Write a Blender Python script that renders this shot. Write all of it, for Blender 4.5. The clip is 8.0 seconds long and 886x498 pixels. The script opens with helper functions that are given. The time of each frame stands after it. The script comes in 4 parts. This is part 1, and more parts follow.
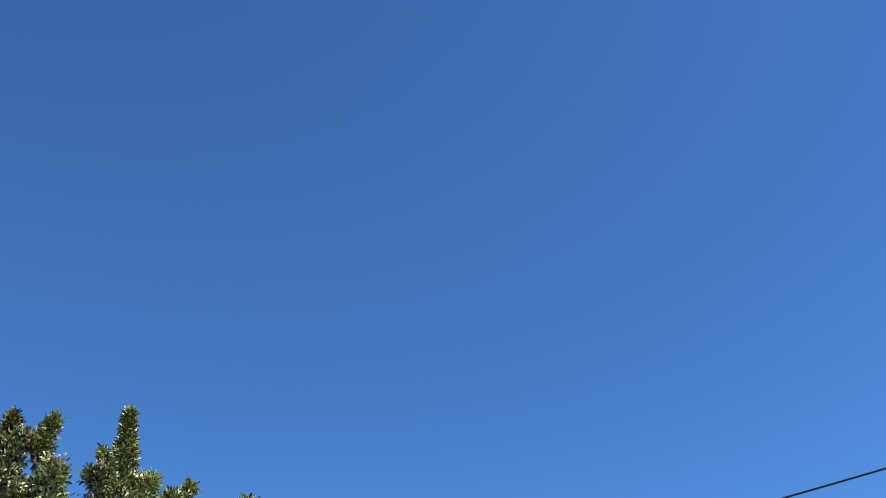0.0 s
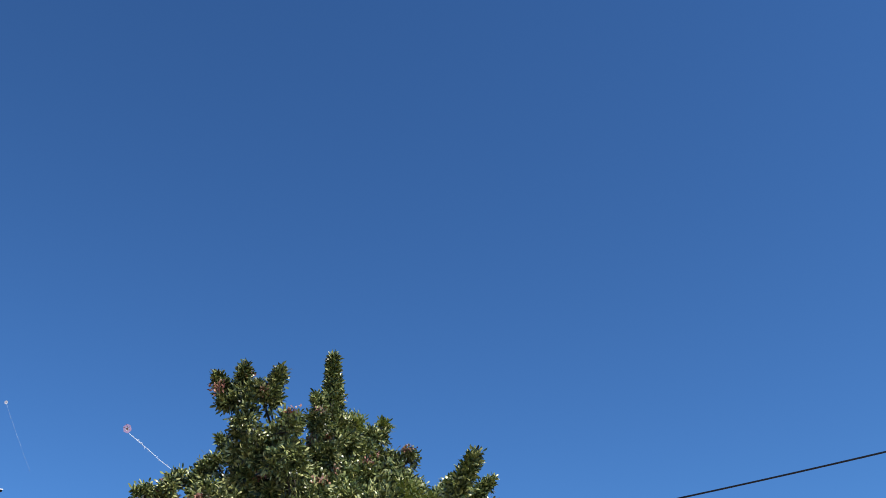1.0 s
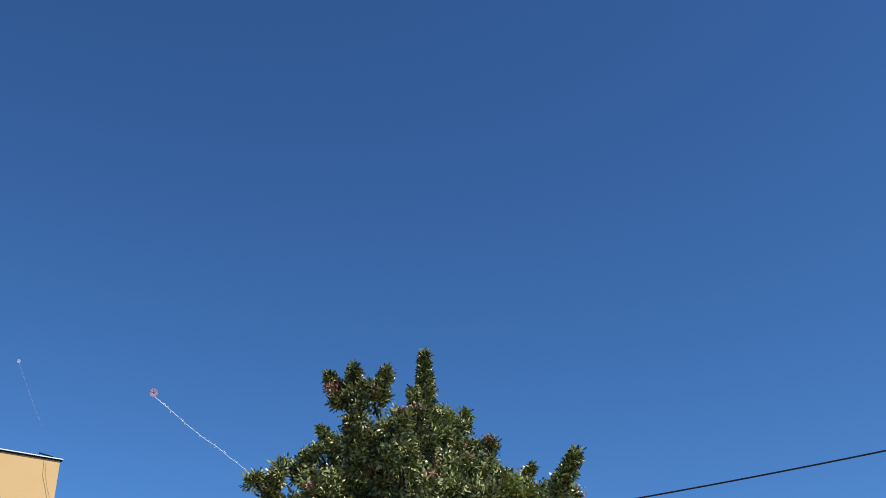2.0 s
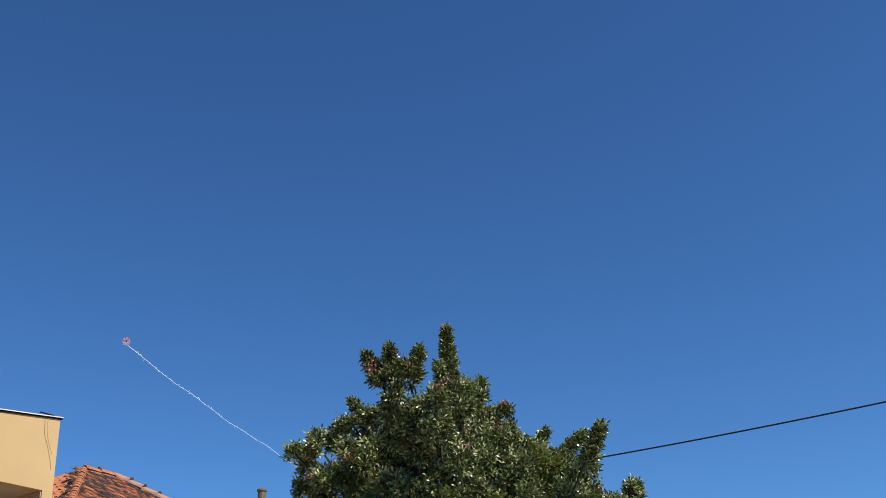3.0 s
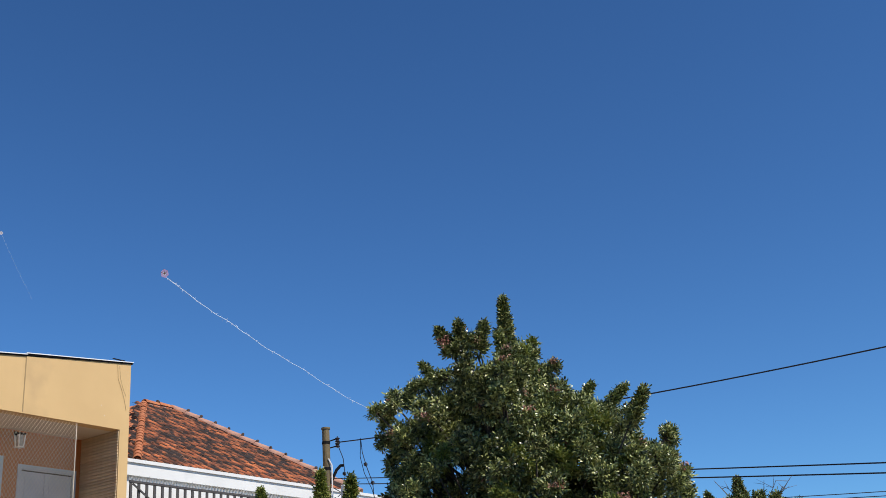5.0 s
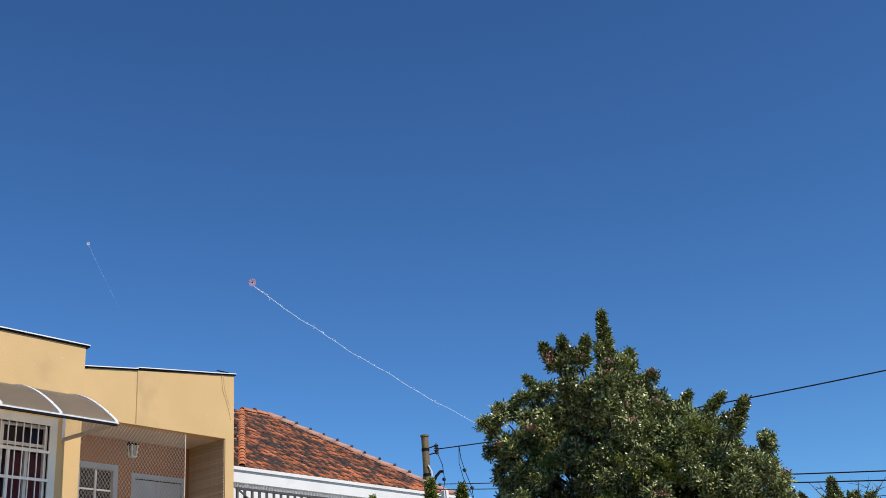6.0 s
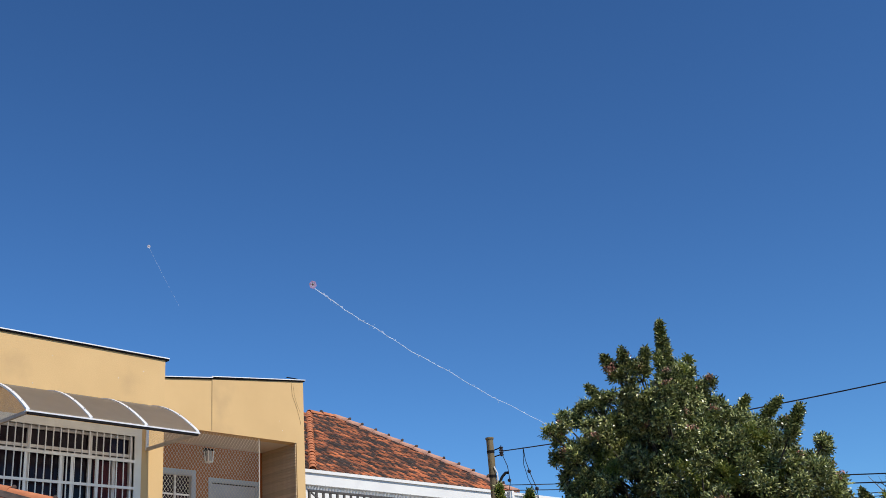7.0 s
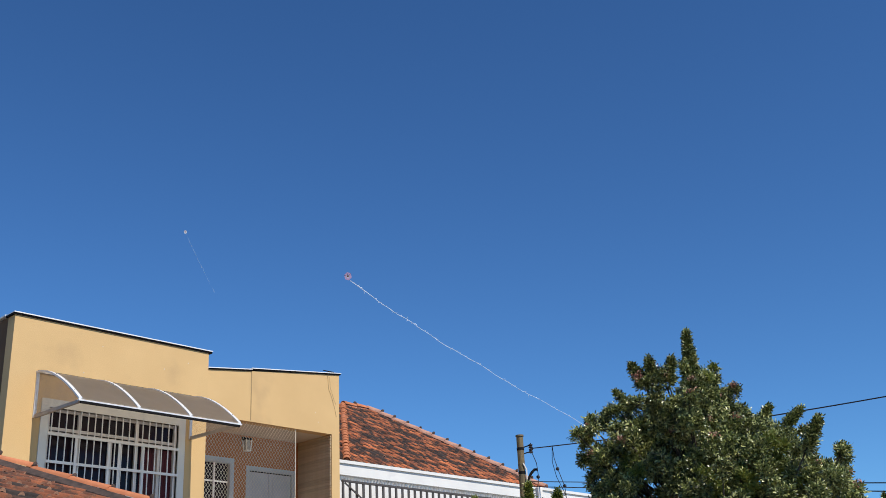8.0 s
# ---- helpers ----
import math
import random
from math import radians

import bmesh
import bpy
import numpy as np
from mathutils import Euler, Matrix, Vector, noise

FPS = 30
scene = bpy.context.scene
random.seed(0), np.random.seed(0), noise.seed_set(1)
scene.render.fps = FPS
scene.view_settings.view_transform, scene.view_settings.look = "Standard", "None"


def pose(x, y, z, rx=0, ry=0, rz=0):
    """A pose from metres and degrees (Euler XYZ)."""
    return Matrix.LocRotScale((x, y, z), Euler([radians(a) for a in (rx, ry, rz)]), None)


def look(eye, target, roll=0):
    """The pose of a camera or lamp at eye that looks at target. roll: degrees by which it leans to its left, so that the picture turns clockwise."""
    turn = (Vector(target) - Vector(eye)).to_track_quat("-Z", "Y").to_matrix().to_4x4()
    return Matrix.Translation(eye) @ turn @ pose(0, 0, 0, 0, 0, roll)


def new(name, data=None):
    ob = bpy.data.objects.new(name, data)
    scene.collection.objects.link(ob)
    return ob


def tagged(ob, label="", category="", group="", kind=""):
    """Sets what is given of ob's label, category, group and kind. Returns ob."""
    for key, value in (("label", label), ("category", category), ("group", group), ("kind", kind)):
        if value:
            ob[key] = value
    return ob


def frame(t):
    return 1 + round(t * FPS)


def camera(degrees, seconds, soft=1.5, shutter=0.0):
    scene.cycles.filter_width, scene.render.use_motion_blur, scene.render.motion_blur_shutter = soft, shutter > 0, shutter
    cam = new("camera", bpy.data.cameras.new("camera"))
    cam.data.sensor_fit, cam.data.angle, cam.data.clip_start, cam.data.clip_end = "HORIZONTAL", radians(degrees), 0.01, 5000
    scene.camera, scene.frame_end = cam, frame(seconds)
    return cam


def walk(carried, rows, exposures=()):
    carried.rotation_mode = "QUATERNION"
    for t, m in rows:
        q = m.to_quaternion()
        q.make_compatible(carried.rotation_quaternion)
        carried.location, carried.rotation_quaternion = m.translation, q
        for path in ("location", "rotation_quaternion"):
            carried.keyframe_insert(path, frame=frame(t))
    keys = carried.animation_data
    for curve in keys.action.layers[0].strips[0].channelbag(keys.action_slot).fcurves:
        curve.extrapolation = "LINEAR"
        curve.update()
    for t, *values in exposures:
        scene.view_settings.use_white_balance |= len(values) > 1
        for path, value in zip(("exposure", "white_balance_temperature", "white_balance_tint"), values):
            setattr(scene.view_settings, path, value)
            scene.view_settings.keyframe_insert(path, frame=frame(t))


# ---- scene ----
cam = camera(43.9, 8.0, soft=0.6)
PATH = [
    (0, (9.765, 4.708, 1.395), (11.150, 5.504, 2.599), -4.70),
    (0.5, (9.497, 4.971, 1.531), (10.884, 5.867, 2.659), -3.30),
    (1, (8.959, 5.073, 1.572), (10.341, 6.056, 2.633), -1.90),
    (1.5, (8.489, 5.139, 1.567), (9.871, 6.152, 2.600), -1.20),
    (3, (7.233, 5.252, 1.675), (8.730, 6.232, 2.569), -3.20),
    (3.5, (6.821, 5.143, 1.671), (8.351, 6.120, 2.511), -3.90),
    (4, (6.489, 4.969, 1.737), (8.043, 5.957, 2.518), -4.50),
    (5.3, (5.709, 4.722, 1.765), (7.221, 5.804, 2.504), -4.1),
    (5.5, (5.593, 4.693, 1.77), (7.086, 5.801, 2.507), -4.0),
    (6, (5.3, 4.646, 1.778), (6.748, 5.801, 2.531), -4.2),
    (6.5, (5.035, 4.511, 1.765), (6.451, 5.701, 2.524), -4.5),
    (7, (4.786, 4.32, 1.816), (6.173, 5.553, 2.564), -4.5),
    (7.5, (4.629, 4.129, 1.819), (5.989, 5.396, 2.558), -3.6),
    (8, (4.368, 3.98, 1.802), (5.717, 5.261, 2.536), -2.6),
]
WIRE_END, WIRE_SAG = (18.59, 1.524, 5.168), 0.25
FAR_WIRES = [((17.95, 15.25, 4.72), (13.55, 0.05, 2.138), 0.0065), ((17.95, 15.25, 4.64), (13.05, -0.4, 1.93), 0.0065), ((28.18, 16.94, 5.4), (33.0, 6.3, 4.95), 0.009), ((28.18, 16.94, 5.34), (33.0, 6.3, 4.83), 0.009)]
KITE_AT, TAIL_MID, TAIL_END = (32.41, 36.07, 17.53), (35.2, 34.3, 14.9), (40.0, 30.0, 11.0)
walk(cam, [(t, look(eye, aim, roll)) for t, eye, aim, roll in PATH], [(0.0, 0.62), (0.3, 0.42), (0.6, 0.25), (1.0, 0.22), (1.5, 0.12), (3.0, 0.0), (5.5, -0.06), (8.0, -0.06)])

# ---- world, sun, exposure ----
SUN_TO = Vector((-0.02, -0.68, 0.80)).normalized()
world = bpy.data.worlds.new("sky")
scene.world = world
world.use_nodes = True
wn = world.node_tree
sky = wn.nodes.new("ShaderNodeTexSky")
sky.sky_type = "NISHITA"
sky.sun_disc = False
sky.sun_elevation = math.asin(SUN_TO.z)
sky.sun_rotation = math.atan2(SUN_TO.x, SUN_TO.y)
sky.altitude = 700
sky.air_density = 1.0
sky.dust_density = 0.3
sky.ozone_density = 3.0
back = wn.nodes["Background"]
back.inputs["Strength"].default_value = 0.10
deep = wn.nodes.new("ShaderNodeGamma")
deep.inputs["Gamma"].default_value = 1.2
tint = wn.nodes.new("ShaderNodeMix")
tint.data_type, tint.blend_type = "RGBA", "MULTIPLY"
tint.inputs["Factor"].default_value = 1.0
tint.inputs["B"].default_value = (0.464, 0.75, 0.965, 1)
wn.links.new(sky.outputs["Color"], deep.inputs["Color"])
wn.links.new(deep.outputs["Color"], tint.inputs["A"])
wn.links.new(tint.outputs["Result"], back.inputs["Color"])

sun_data = bpy.data.lights.new("sun", "SUN")
sun_data.energy = 4.9
sun_data.angle = radians(0.53)
sun_data.color = (1.0, 0.935, 0.83)
sun = new("sun", sun_data)
sun.matrix_world = look(SUN_TO * 60, (0, 0, 0))


# ---- materials ----
def mat(name, color, color2=None, rough=0.7, metal=0.0, scale=6.0, detail=6.0, bump=0.0, bump_scale=60.0, vary=0.0, stain=None, spec=0.5, place=False):
    """A painted or mineral surface: two colours mixed by noise, stains at a larger scale, fine relief."""
    m = bpy.data.materials.new(name)
    m.use_nodes = True
    nt = m.node_tree
    b = nt.nodes["Principled BSDF"]
    b.inputs["Roughness"].default_value = rough
    b.inputs["Metallic"].default_value = metal
    b.inputs["Specular IOR Level"].default_value = spec
    co = nt.nodes.new("ShaderNodeNewGeometry" if place else "ShaderNodeTexCoord")
    where = co.outputs["Position" if place else "Object"]
    n1 = nt.nodes.new("ShaderNodeTexNoise")
    n1.inputs["Scale"].default_value = scale
    n1.inputs["Detail"].default_value = detail
    nt.links.new(where, n1.inputs["Vector"])
    ramp = nt.nodes.new("ShaderNodeValToRGB")
    c2 = color2 or tuple(c * 0.82 for c in color)
    ramp.color_ramp.elements[0].position, ramp.color_ramp.elements[1].position = 0.32, 0.68
    ramp.color_ramp.elements[0].color, ramp.color_ramp.elements[1].color = (*c2, 1), (*color, 1)
    nt.links.new(n1.outputs["Fac"], ramp.inputs["Fac"])
    out = ramp.outputs["Color"]
    if stain:
        n2 = nt.nodes.new("ShaderNodeTexNoise")
        n2.inputs["Scale"].default_value = stain[1]
        n2.inputs["Detail"].default_value = 8
        nt.links.new(where, n2.inputs["Vector"])
        r2 = nt.nodes.new("ShaderNodeValToRGB")
        r2.color_ramp.elements[0].position, r2.color_ramp.elements[1].position = stain[2], stain[2] + 0.16
        nt.links.new(n2.outputs["Fac"], r2.inputs["Fac"])
        mx = nt.nodes.new("ShaderNodeMix")
        mx.data_type = "RGBA"
        nt.links.new(r2.outputs["Color"], mx.inputs["Factor"])
        nt.links.new(out, mx.inputs["A"])
        mx.inputs["B"].default_value = (*stain[0], 1)
        out = mx.outputs["Result"]
    if vary:
        info = nt.nodes.new("ShaderNodeObjectInfo")
        geo = nt.nodes.new("ShaderNodeNewGeometry")
        add = nt.nodes.new("ShaderNodeMath")
        add.operation = "ADD"
        nt.links.new(info.outputs["Random"], add.inputs[0])
        nt.links.new(geo.outputs["Random Per Island"], add.inputs[1])
        fr = nt.nodes.new("ShaderNodeMath")
        fr.operation = "FRACT"
        nt.links.new(add.outputs[0], fr.inputs[0])
        rng = nt.nodes.new("ShaderNodeMapRange")
        rng.inputs["To Min"].default_value, rng.inputs["To Max"].default_value = 1 - vary, 1 + vary * 0.7
        nt.links.new(fr.outputs[0], rng.inputs["Value"])
        hs = nt.nodes.new("ShaderNodeHueSaturation")
        nt.links.new(rng.outputs["Result"], hs.inputs["Value"])
        nt.links.new(out, hs.inputs["Color"])
        out = hs.outputs["Color"]
    nt.links.new(out, b.inputs["Base Color"])
    if bump:
        n3 = nt.nodes.new("ShaderNodeTexNoise")
        n3.inputs["Scale"].default_value = bump_scale
        n3.inputs["Detail"].default_value = 5
        nt.links.new(where, n3.inputs["Vector"])
        bp = nt.nodes.new("ShaderNodeBump")
        bp.inputs["Strength"].default_value = bump
        bp.inputs["Distance"].default_value = 0.01
        nt.links.new(n3.outputs["Fac"], bp.inputs["Height"])
        nt.links.new(bp.outputs["Normal"], b.inputs["Normal"])
    return m


def leaf_mat(name, ramp_colors, rough=0.45, through_light=0.12):
    """Glossy leaves, each its own tone, letting some light through."""
    m = bpy.data.materials.new(name)
    m.use_nodes = True
    nt = m.node_tree
    b = nt.nodes["Principled BSDF"]
    b.inputs["Roughness"].default_value = rough
    geo = nt.nodes.new("ShaderNodeNewGeometry")
    ramp = nt.nodes.new("ShaderNodeValToRGB")
    el = ramp.color_ramp.elements
    while len(el) < len(ramp_colors):
        el.new(0.5)
    for e, (p, c) in zip(el, ramp_colors):
        e.position, e.color = p, (*c, 1)
    nt.links.new(geo.outputs["Random Per Island"], ramp.inputs["Fac"])
    co = nt.nodes.new("ShaderNodeTexCoord")
    ns = nt.nodes.new("ShaderNodeTexNoise")
    ns.inputs["Scale"].default_value = 1.6
    nt.links.new(co.outputs["Object"], ns.inputs["Vector"])
    rng = nt.nodes.new("ShaderNodeMapRange")
    rng.inputs["From Min"].default_value, rng.inputs["From Max"].default_value = 0.3, 0.7
    rng.inputs["To Min"].default_value, rng.inputs["To Max"].default_value = 0.7, 1.25
    nt.links.new(ns.outputs["Fac"], rng.inputs["Value"])
    hs = nt.nodes.new("ShaderNodeHueSaturation")
    nt.links.new(rng.outputs["Result"], hs.inputs["Value"])
    nt.links.new(ramp.outputs["Color"], hs.inputs["Color"])
    nt.links.new(hs.outputs["Color"], b.inputs["Base Color"])
    tr = nt.nodes.new("ShaderNodeBsdfTranslucent")
    nt.links.new(hs.outputs["Color"], tr.inputs["Color"])
    mix = nt.nodes.new("ShaderNodeMixShader")
    mix.inputs["Fac"].default_value = through_light
    nt.links.new(b.outputs["BSDF"], mix.inputs[1])
    nt.links.new(tr.outputs["BSDF"], mix.inputs[2])
    nt.links.new(mix.outputs["Shader"], nt.nodes["Material Output"].inputs["Surface"])
    return m


def sheet_mat(name, color, clear, rough=0.3, diffused=0.0):
    """A translucent plastic sheet: part of the light passes straight through."""
    m = bpy.data.materials.new(name)
    m.use_nodes = True
    nt = m.node_tree
    b = nt.nodes["Principled BSDF"]
    b.inputs["Base Color"].default_value = (*color, 1)
    b.inputs["Roughness"].default_value = rough
    co = nt.nodes.new("ShaderNodeTexCoord")
    ns = nt.nodes.new("ShaderNodeTexNoise")
    ns.inputs["Scale"].default_value = 3.0
    ns.inputs["Detail"].default_value = 8
    nt.links.new(co.outputs["Object"], ns.inputs["Vector"])
    rng = nt.nodes.new("ShaderNodeMapRange")
    rng.inputs["To Min"].default_value, rng.inputs["To Max"].default_value = max(clear - 0.12, 0), clear + 0.1
    nt.links.new(ns.outputs["Fac"], rng.inputs["Value"])
    tr = nt.nodes.new("ShaderNodeBsdfTransparent")
    mix = nt.nodes.new("ShaderNodeMixShader")
    nt.links.new(rng.outputs["Result"], mix.inputs["Fac"])
    soft = nt.nodes.new("ShaderNodeBsdfTranslucent")
    soft.inputs["Color"].default_value = (0.95, 0.88, 0.78, 1)
    body = nt.nodes.new("ShaderNodeMixShader")
    body.inputs["Fac"].default_value = diffused
    nt.links.new(b.outputs["BSDF"], body.inputs[1])
    nt.links.new(soft.outputs["BSDF"], body.inputs[2])
    nt.links.new(body.outputs["Shader"], mix.inputs[1])
    nt.links.new(tr.outputs["BSDF"], mix.inputs[2])
    nt.links.new(mix.outputs["Shader"], nt.nodes["Material Output"].inputs["Surface"])
    return m


OCHRE = mat("ochre_wall_paint", (0.645, 0.43, 0.198), (0.595, 0.392, 0.178), 0.85, scale=1.3, bump=0.25, bump_scale=90, stain=((0.50, 0.33, 0.16), 0.9, 0.60))
ORANGE = mat("orange_wall_paint", (0.44, 0.135, 0.028), (0.38, 0.115, 0.024), 0.85, scale=2, bump=0.2)
BROWN = mat("dark_brown_wall", (0.17, 0.088, 0.034), (0.11, 0.055, 0.022), 0.85, scale=2, bump=0.2)
CEIL = mat("porch_ceiling_paint", (0.60, 0.50, 0.38), (0.55, 0.45, 0.34), 0.85, scale=2)
SLAT = mat("beige_slat_cladding", (0.60, 0.46, 0.28), (0.50, 0.37, 0.22), 0.6, scale=5, vary=0.15)
FLASH = mat("galvanised_flashing", (0.86, 0.86, 0.85), (0.74, 0.74, 0.74), 0.5, 0.1, scale=8)
# black for rubber, small fittings and the flashing's painted shadow line
BLACK = mat("black_trim_and_shadow_line", (0.014, 0.013, 0.014), None, 0.8, scale=10, spec=0.1)
SURROUND = mat("pale_window_surround", (0.74, 0.71, 0.63), (0.66, 0.63, 0.55), 0.8, scale=3, bump=0.2)
WHITE = mat("white_enamel_metal", (0.84, 0.80, 0.74), (0.77, 0.73, 0.67), 0.40, scale=8)
ALU = mat("aluminium_profile", (0.80, 0.79, 0.77), (0.66, 0.65, 0.64), 0.4, 0.1, scale=10)
BRACE = mat("weathered_brace_metal", (0.42, 0.36, 0.30), (0.32, 0.27, 0.22), 0.5, 0.1, scale=10)
GLASS_DARK = mat("dark_window_glass", (0.012, 0.011, 0.014), (0.025, 0.012, 0.016), 0.08, scale=1.5, spec=0.14)
CURTAIN = mat("maroon_curtain", (0.10, 0.015, 0.02), (0.05, 0.01, 0.015), 0.9, scale=9)
DOORM = mat("grey_painted_metal_door", (0.42, 0.43, 0.44), (0.36, 0.37, 0.38), 0.45, scale=3)
SMOKE = sheet_mat("smoked_polycarbonate", (0.125, 0.113, 0.103), 0.22, 0.45, diffused=0.60)
HAZY = sheet_mat("hazy_polycarbonate", (0.62, 0.54, 0.44), 0.86, 0.35)
NET = mat("grey_nylon_cord", (0.64, 0.56, 0.43), None, 0.8, scale=20)
PLASTER = mat("white_wall_paint", (0.75, 0.74, 0.71), (0.68, 0.67, 0.65), 0.8, scale=1.4, bump=0.2, stain=((0.58, 0.58, 0.57), 1.2, 0.62))
FENCE = mat("dark_bronze_fence_paint", (0.085, 0.072, 0.062), (0.06, 0.05, 0.045), 0.5, scale=8)
SPIKE = mat("galvanised_spikes", (0.62, 0.58, 0.53), None, 0.4, 0.2, scale=12)
TILE = mat("weathered_clay_tile", (0.58, 0.175, 0.060), (0.30, 0.085, 0.036), 0.85, scale=5, bump=0.6, bump_scale=60, vary=0.34, stain=((0.036, 0.024, 0.020), 2.6, 0.405), place=True)
TILE_OLD = mat("dark_weathered_clay_tile", (0.36, 0.115, 0.045), (0.17, 0.055, 0.026), 0.88, scale=5, bump=0.6, bump_scale=60, vary=0.28, stain=((0.040, 0.028, 0.022), 2.6, 0.44), place=True)
# pale tile fronts: lichen plus the sunlit edge highlight put into the colour
TILE_EDGE = mat("pale_lit_lichened_tile_edge", (0.48, 0.25, 0.15), (0.28, 0.12, 0.07), 0.9, scale=9, bump=0.4, vary=0.3, place=True)
# lichen dirt, darkened further to paint the rolls' own shade in the channels
TILE_DIRT_SHADE = mat("lichened_shaded_tile_channel", (0.085, 0.042, 0.027), (0.035, 0.025, 0.021), 0.92, scale=6, bump=0.6, bump_scale=60, vary=0.3, place=True)
TILE_CLEAN = mat("clean_clay_tile", (0.52, 0.185, 0.08), (0.42, 0.14, 0.06), 0.85, scale=8, bump=0.4, vary=0.15, stain=((0.20, 0.09, 0.055), 3.0, 0.60), place=True)
MORTAR = mat("pinkish_lime_mortar", (0.50, 0.27, 0.19), (0.36, 0.19, 0.14), 0.9, scale=12, bump=0.5)
LUMP = mat("dark_mortar", (0.085, 0.055, 0.044), (0.035, 0.026, 0.022), 0.95, scale=14, bump=0.5)
UNDER = mat("roof_underlay", (0.10, 0.05, 0.03), None, 0.9)
POLE = mat("weathered_yellowish_post", (0.20, 0.145, 0.065), (0.11, 0.08, 0.04), 0.7, scale=9, bump=0.4)
CABLE = mat("black_cable", (0.012, 0.013, 0.020), None, 0.5, scale=20)
PORCELAIN = mat("dark_insulator", (0.03, 0.025, 0.03), None, 0.3)
BARK = mat("grey_brown_bark", (0.06, 0.046, 0.034), (0.035, 0.027, 0.021), 0.9, scale=14, bump=0.8, bump_scale=40)
TWIG = mat("dry_twig", (0.16, 0.12, 0.09), None, 0.9)
LEAF = leaf_mat("dark_glossy_leaves", [(0.0, (0.013, 0.021, 0.008)), (0.38, (0.090, 0.116, 0.033)), (0.72, (0.27, 0.295, 0.088)), (1.0, (0.52, 0.51, 0.21))], rough=0.32, through_light=0.05)
LEAF_NEW = leaf_mat("yellow_green_leaves", [(0.0, (0.07, 0.105, 0.018)), (0.5, (0.18, 0.22, 0.036)), (1.0, (0.34, 0.34, 0.08))], through_light=0.25)
BERRY = leaf_mat("pink_seed_heads", [(0.0, (0.26, 0.10, 0.07)), (0.5, (0.40, 0.17, 0.12)), (1.0, (0.50, 0.30, 0.20))], rough=0.7)
# unseen ground, made pale and warm to bounce light up into the shade
GROUND = mat("pale_bounce_paving", (0.28, 0.23, 0.17), (0.20, 0.165, 0.125), 0.9, scale=3, bump=0.5)
KITE_P = mat("lilac_kite_paper", (0.62, 0.42, 0.62), (0.55, 0.36, 0.58), 0.6)
KITE_R = mat("red_kite_paper", (0.55, 0.06, 0.10), None, 0.6)
KITE_W = mat("white_kite_paper", (0.85, 0.80, 0.85), None, 0.6)
TAIL = mat("white_plastic_strip", (0.78, 0.82, 0.88), None, 0.4)


# ---- mesh helpers ----
def obj(name, verts, faces, material, smooth=False):
    me = bpy.data.meshes.new(name)
    me.from_pydata(verts, [], faces)
    me.materials.append(material)
    if smooth:
        me.polygons.foreach_set("use_smooth", [True] * len(me.polygons))
    me.update()
    return new(name, me)


def part(name, bm, material, parent=None, label="", smooth=False):
    me = bpy.data.meshes.new(name)
    bmesh.ops.recalc_face_normals(bm, faces=bm.faces)
    bm.to_mesh(me)
    bm.free()
    me.materials.append(material)
    if smooth:
        me.polygons.foreach_set("use_smooth", [True] * len(me.polygons))
    ob = new(name, me)
    ob.parent = parent
    return tagged(ob, label)


def box(bm, x0, x1, y0, y1, z0, z1, bevel=0.0):
    r = bmesh.ops.create_cube(bm, size=1, matrix=Matrix.Translation(((x0 + x1) / 2, (y0 + y1) / 2, (z0 + z1) / 2)) @ Matrix.Diagonal((x1 - x0, y1 - y0, z1 - z0, 1)))
    if bevel:
        edges = list({e for v in r["verts"] for e in v.link_edges})
        bmesh.ops.bevel(bm, geom=edges, offset=bevel, segments=1, affect="EDGES")
    return bm


def boxes(*specs, bevel=0.0):
    bm = bmesh.new()
    for s in specs:
        box(bm, *s, bevel=bevel)
    return bm


def prism(bm, outline, axis, a, b):
    """Extrude a closed 2D outline along x, y or z from a to b."""
    def at(p, v):
        return {"x": (v, p[0], p[1]), "y": (p[0], v, p[1]), "z": (p[0], p[1], v)}[axis]
    lo = [bm.verts.new(at(p, a)) for p in outline]
    hi = [bm.verts.new(at(p, b)) for p in outline]
    bm.faces.new(lo)
    bm.faces.new(hi[::-1])
    n = len(outline)
    for i in range(n):
        bm.faces.new((lo[i], lo[(i + 1) % n], hi[(i + 1) % n], hi[i]))
    return bm


def holed(bm, xs, zs, holes, y0, y1):
    """A wall in the xz plane, y0 to y1 thick, cut along xs and zs; holes are cells (i, j) left open."""
    solid = {(i, j) for i in range(len(xs) - 1) for j in range(len(zs) - 1)} - set(holes)
    made = {}
    def v(i, j, y):
        if (i, j, y) not in made:
            made[i, j, y] = bm.verts.new((xs[i], y, zs[j]))
        return made[i, j, y]
    for i, j in solid:
        for y in (y0, y1):
            bm.faces.new((v(i, j, y), v(i + 1, j, y), v(i + 1, j + 1, y), v(i, j + 1, y)))
        for di, dj, a, b in ((-1, 0, (i, j), (i, j + 1)), (1, 0, (i + 1, j), (i + 1, j + 1)), (0, -1, (i, j), (i + 1, j)), (0, 1, (i, j + 1), (i + 1, j + 1))):
            if (i + di, j + dj) not in solid:
                bm.faces.new((v(*a, y0), v(*b, y0), v(*b, y1), v(*a, y1)))
    return bm


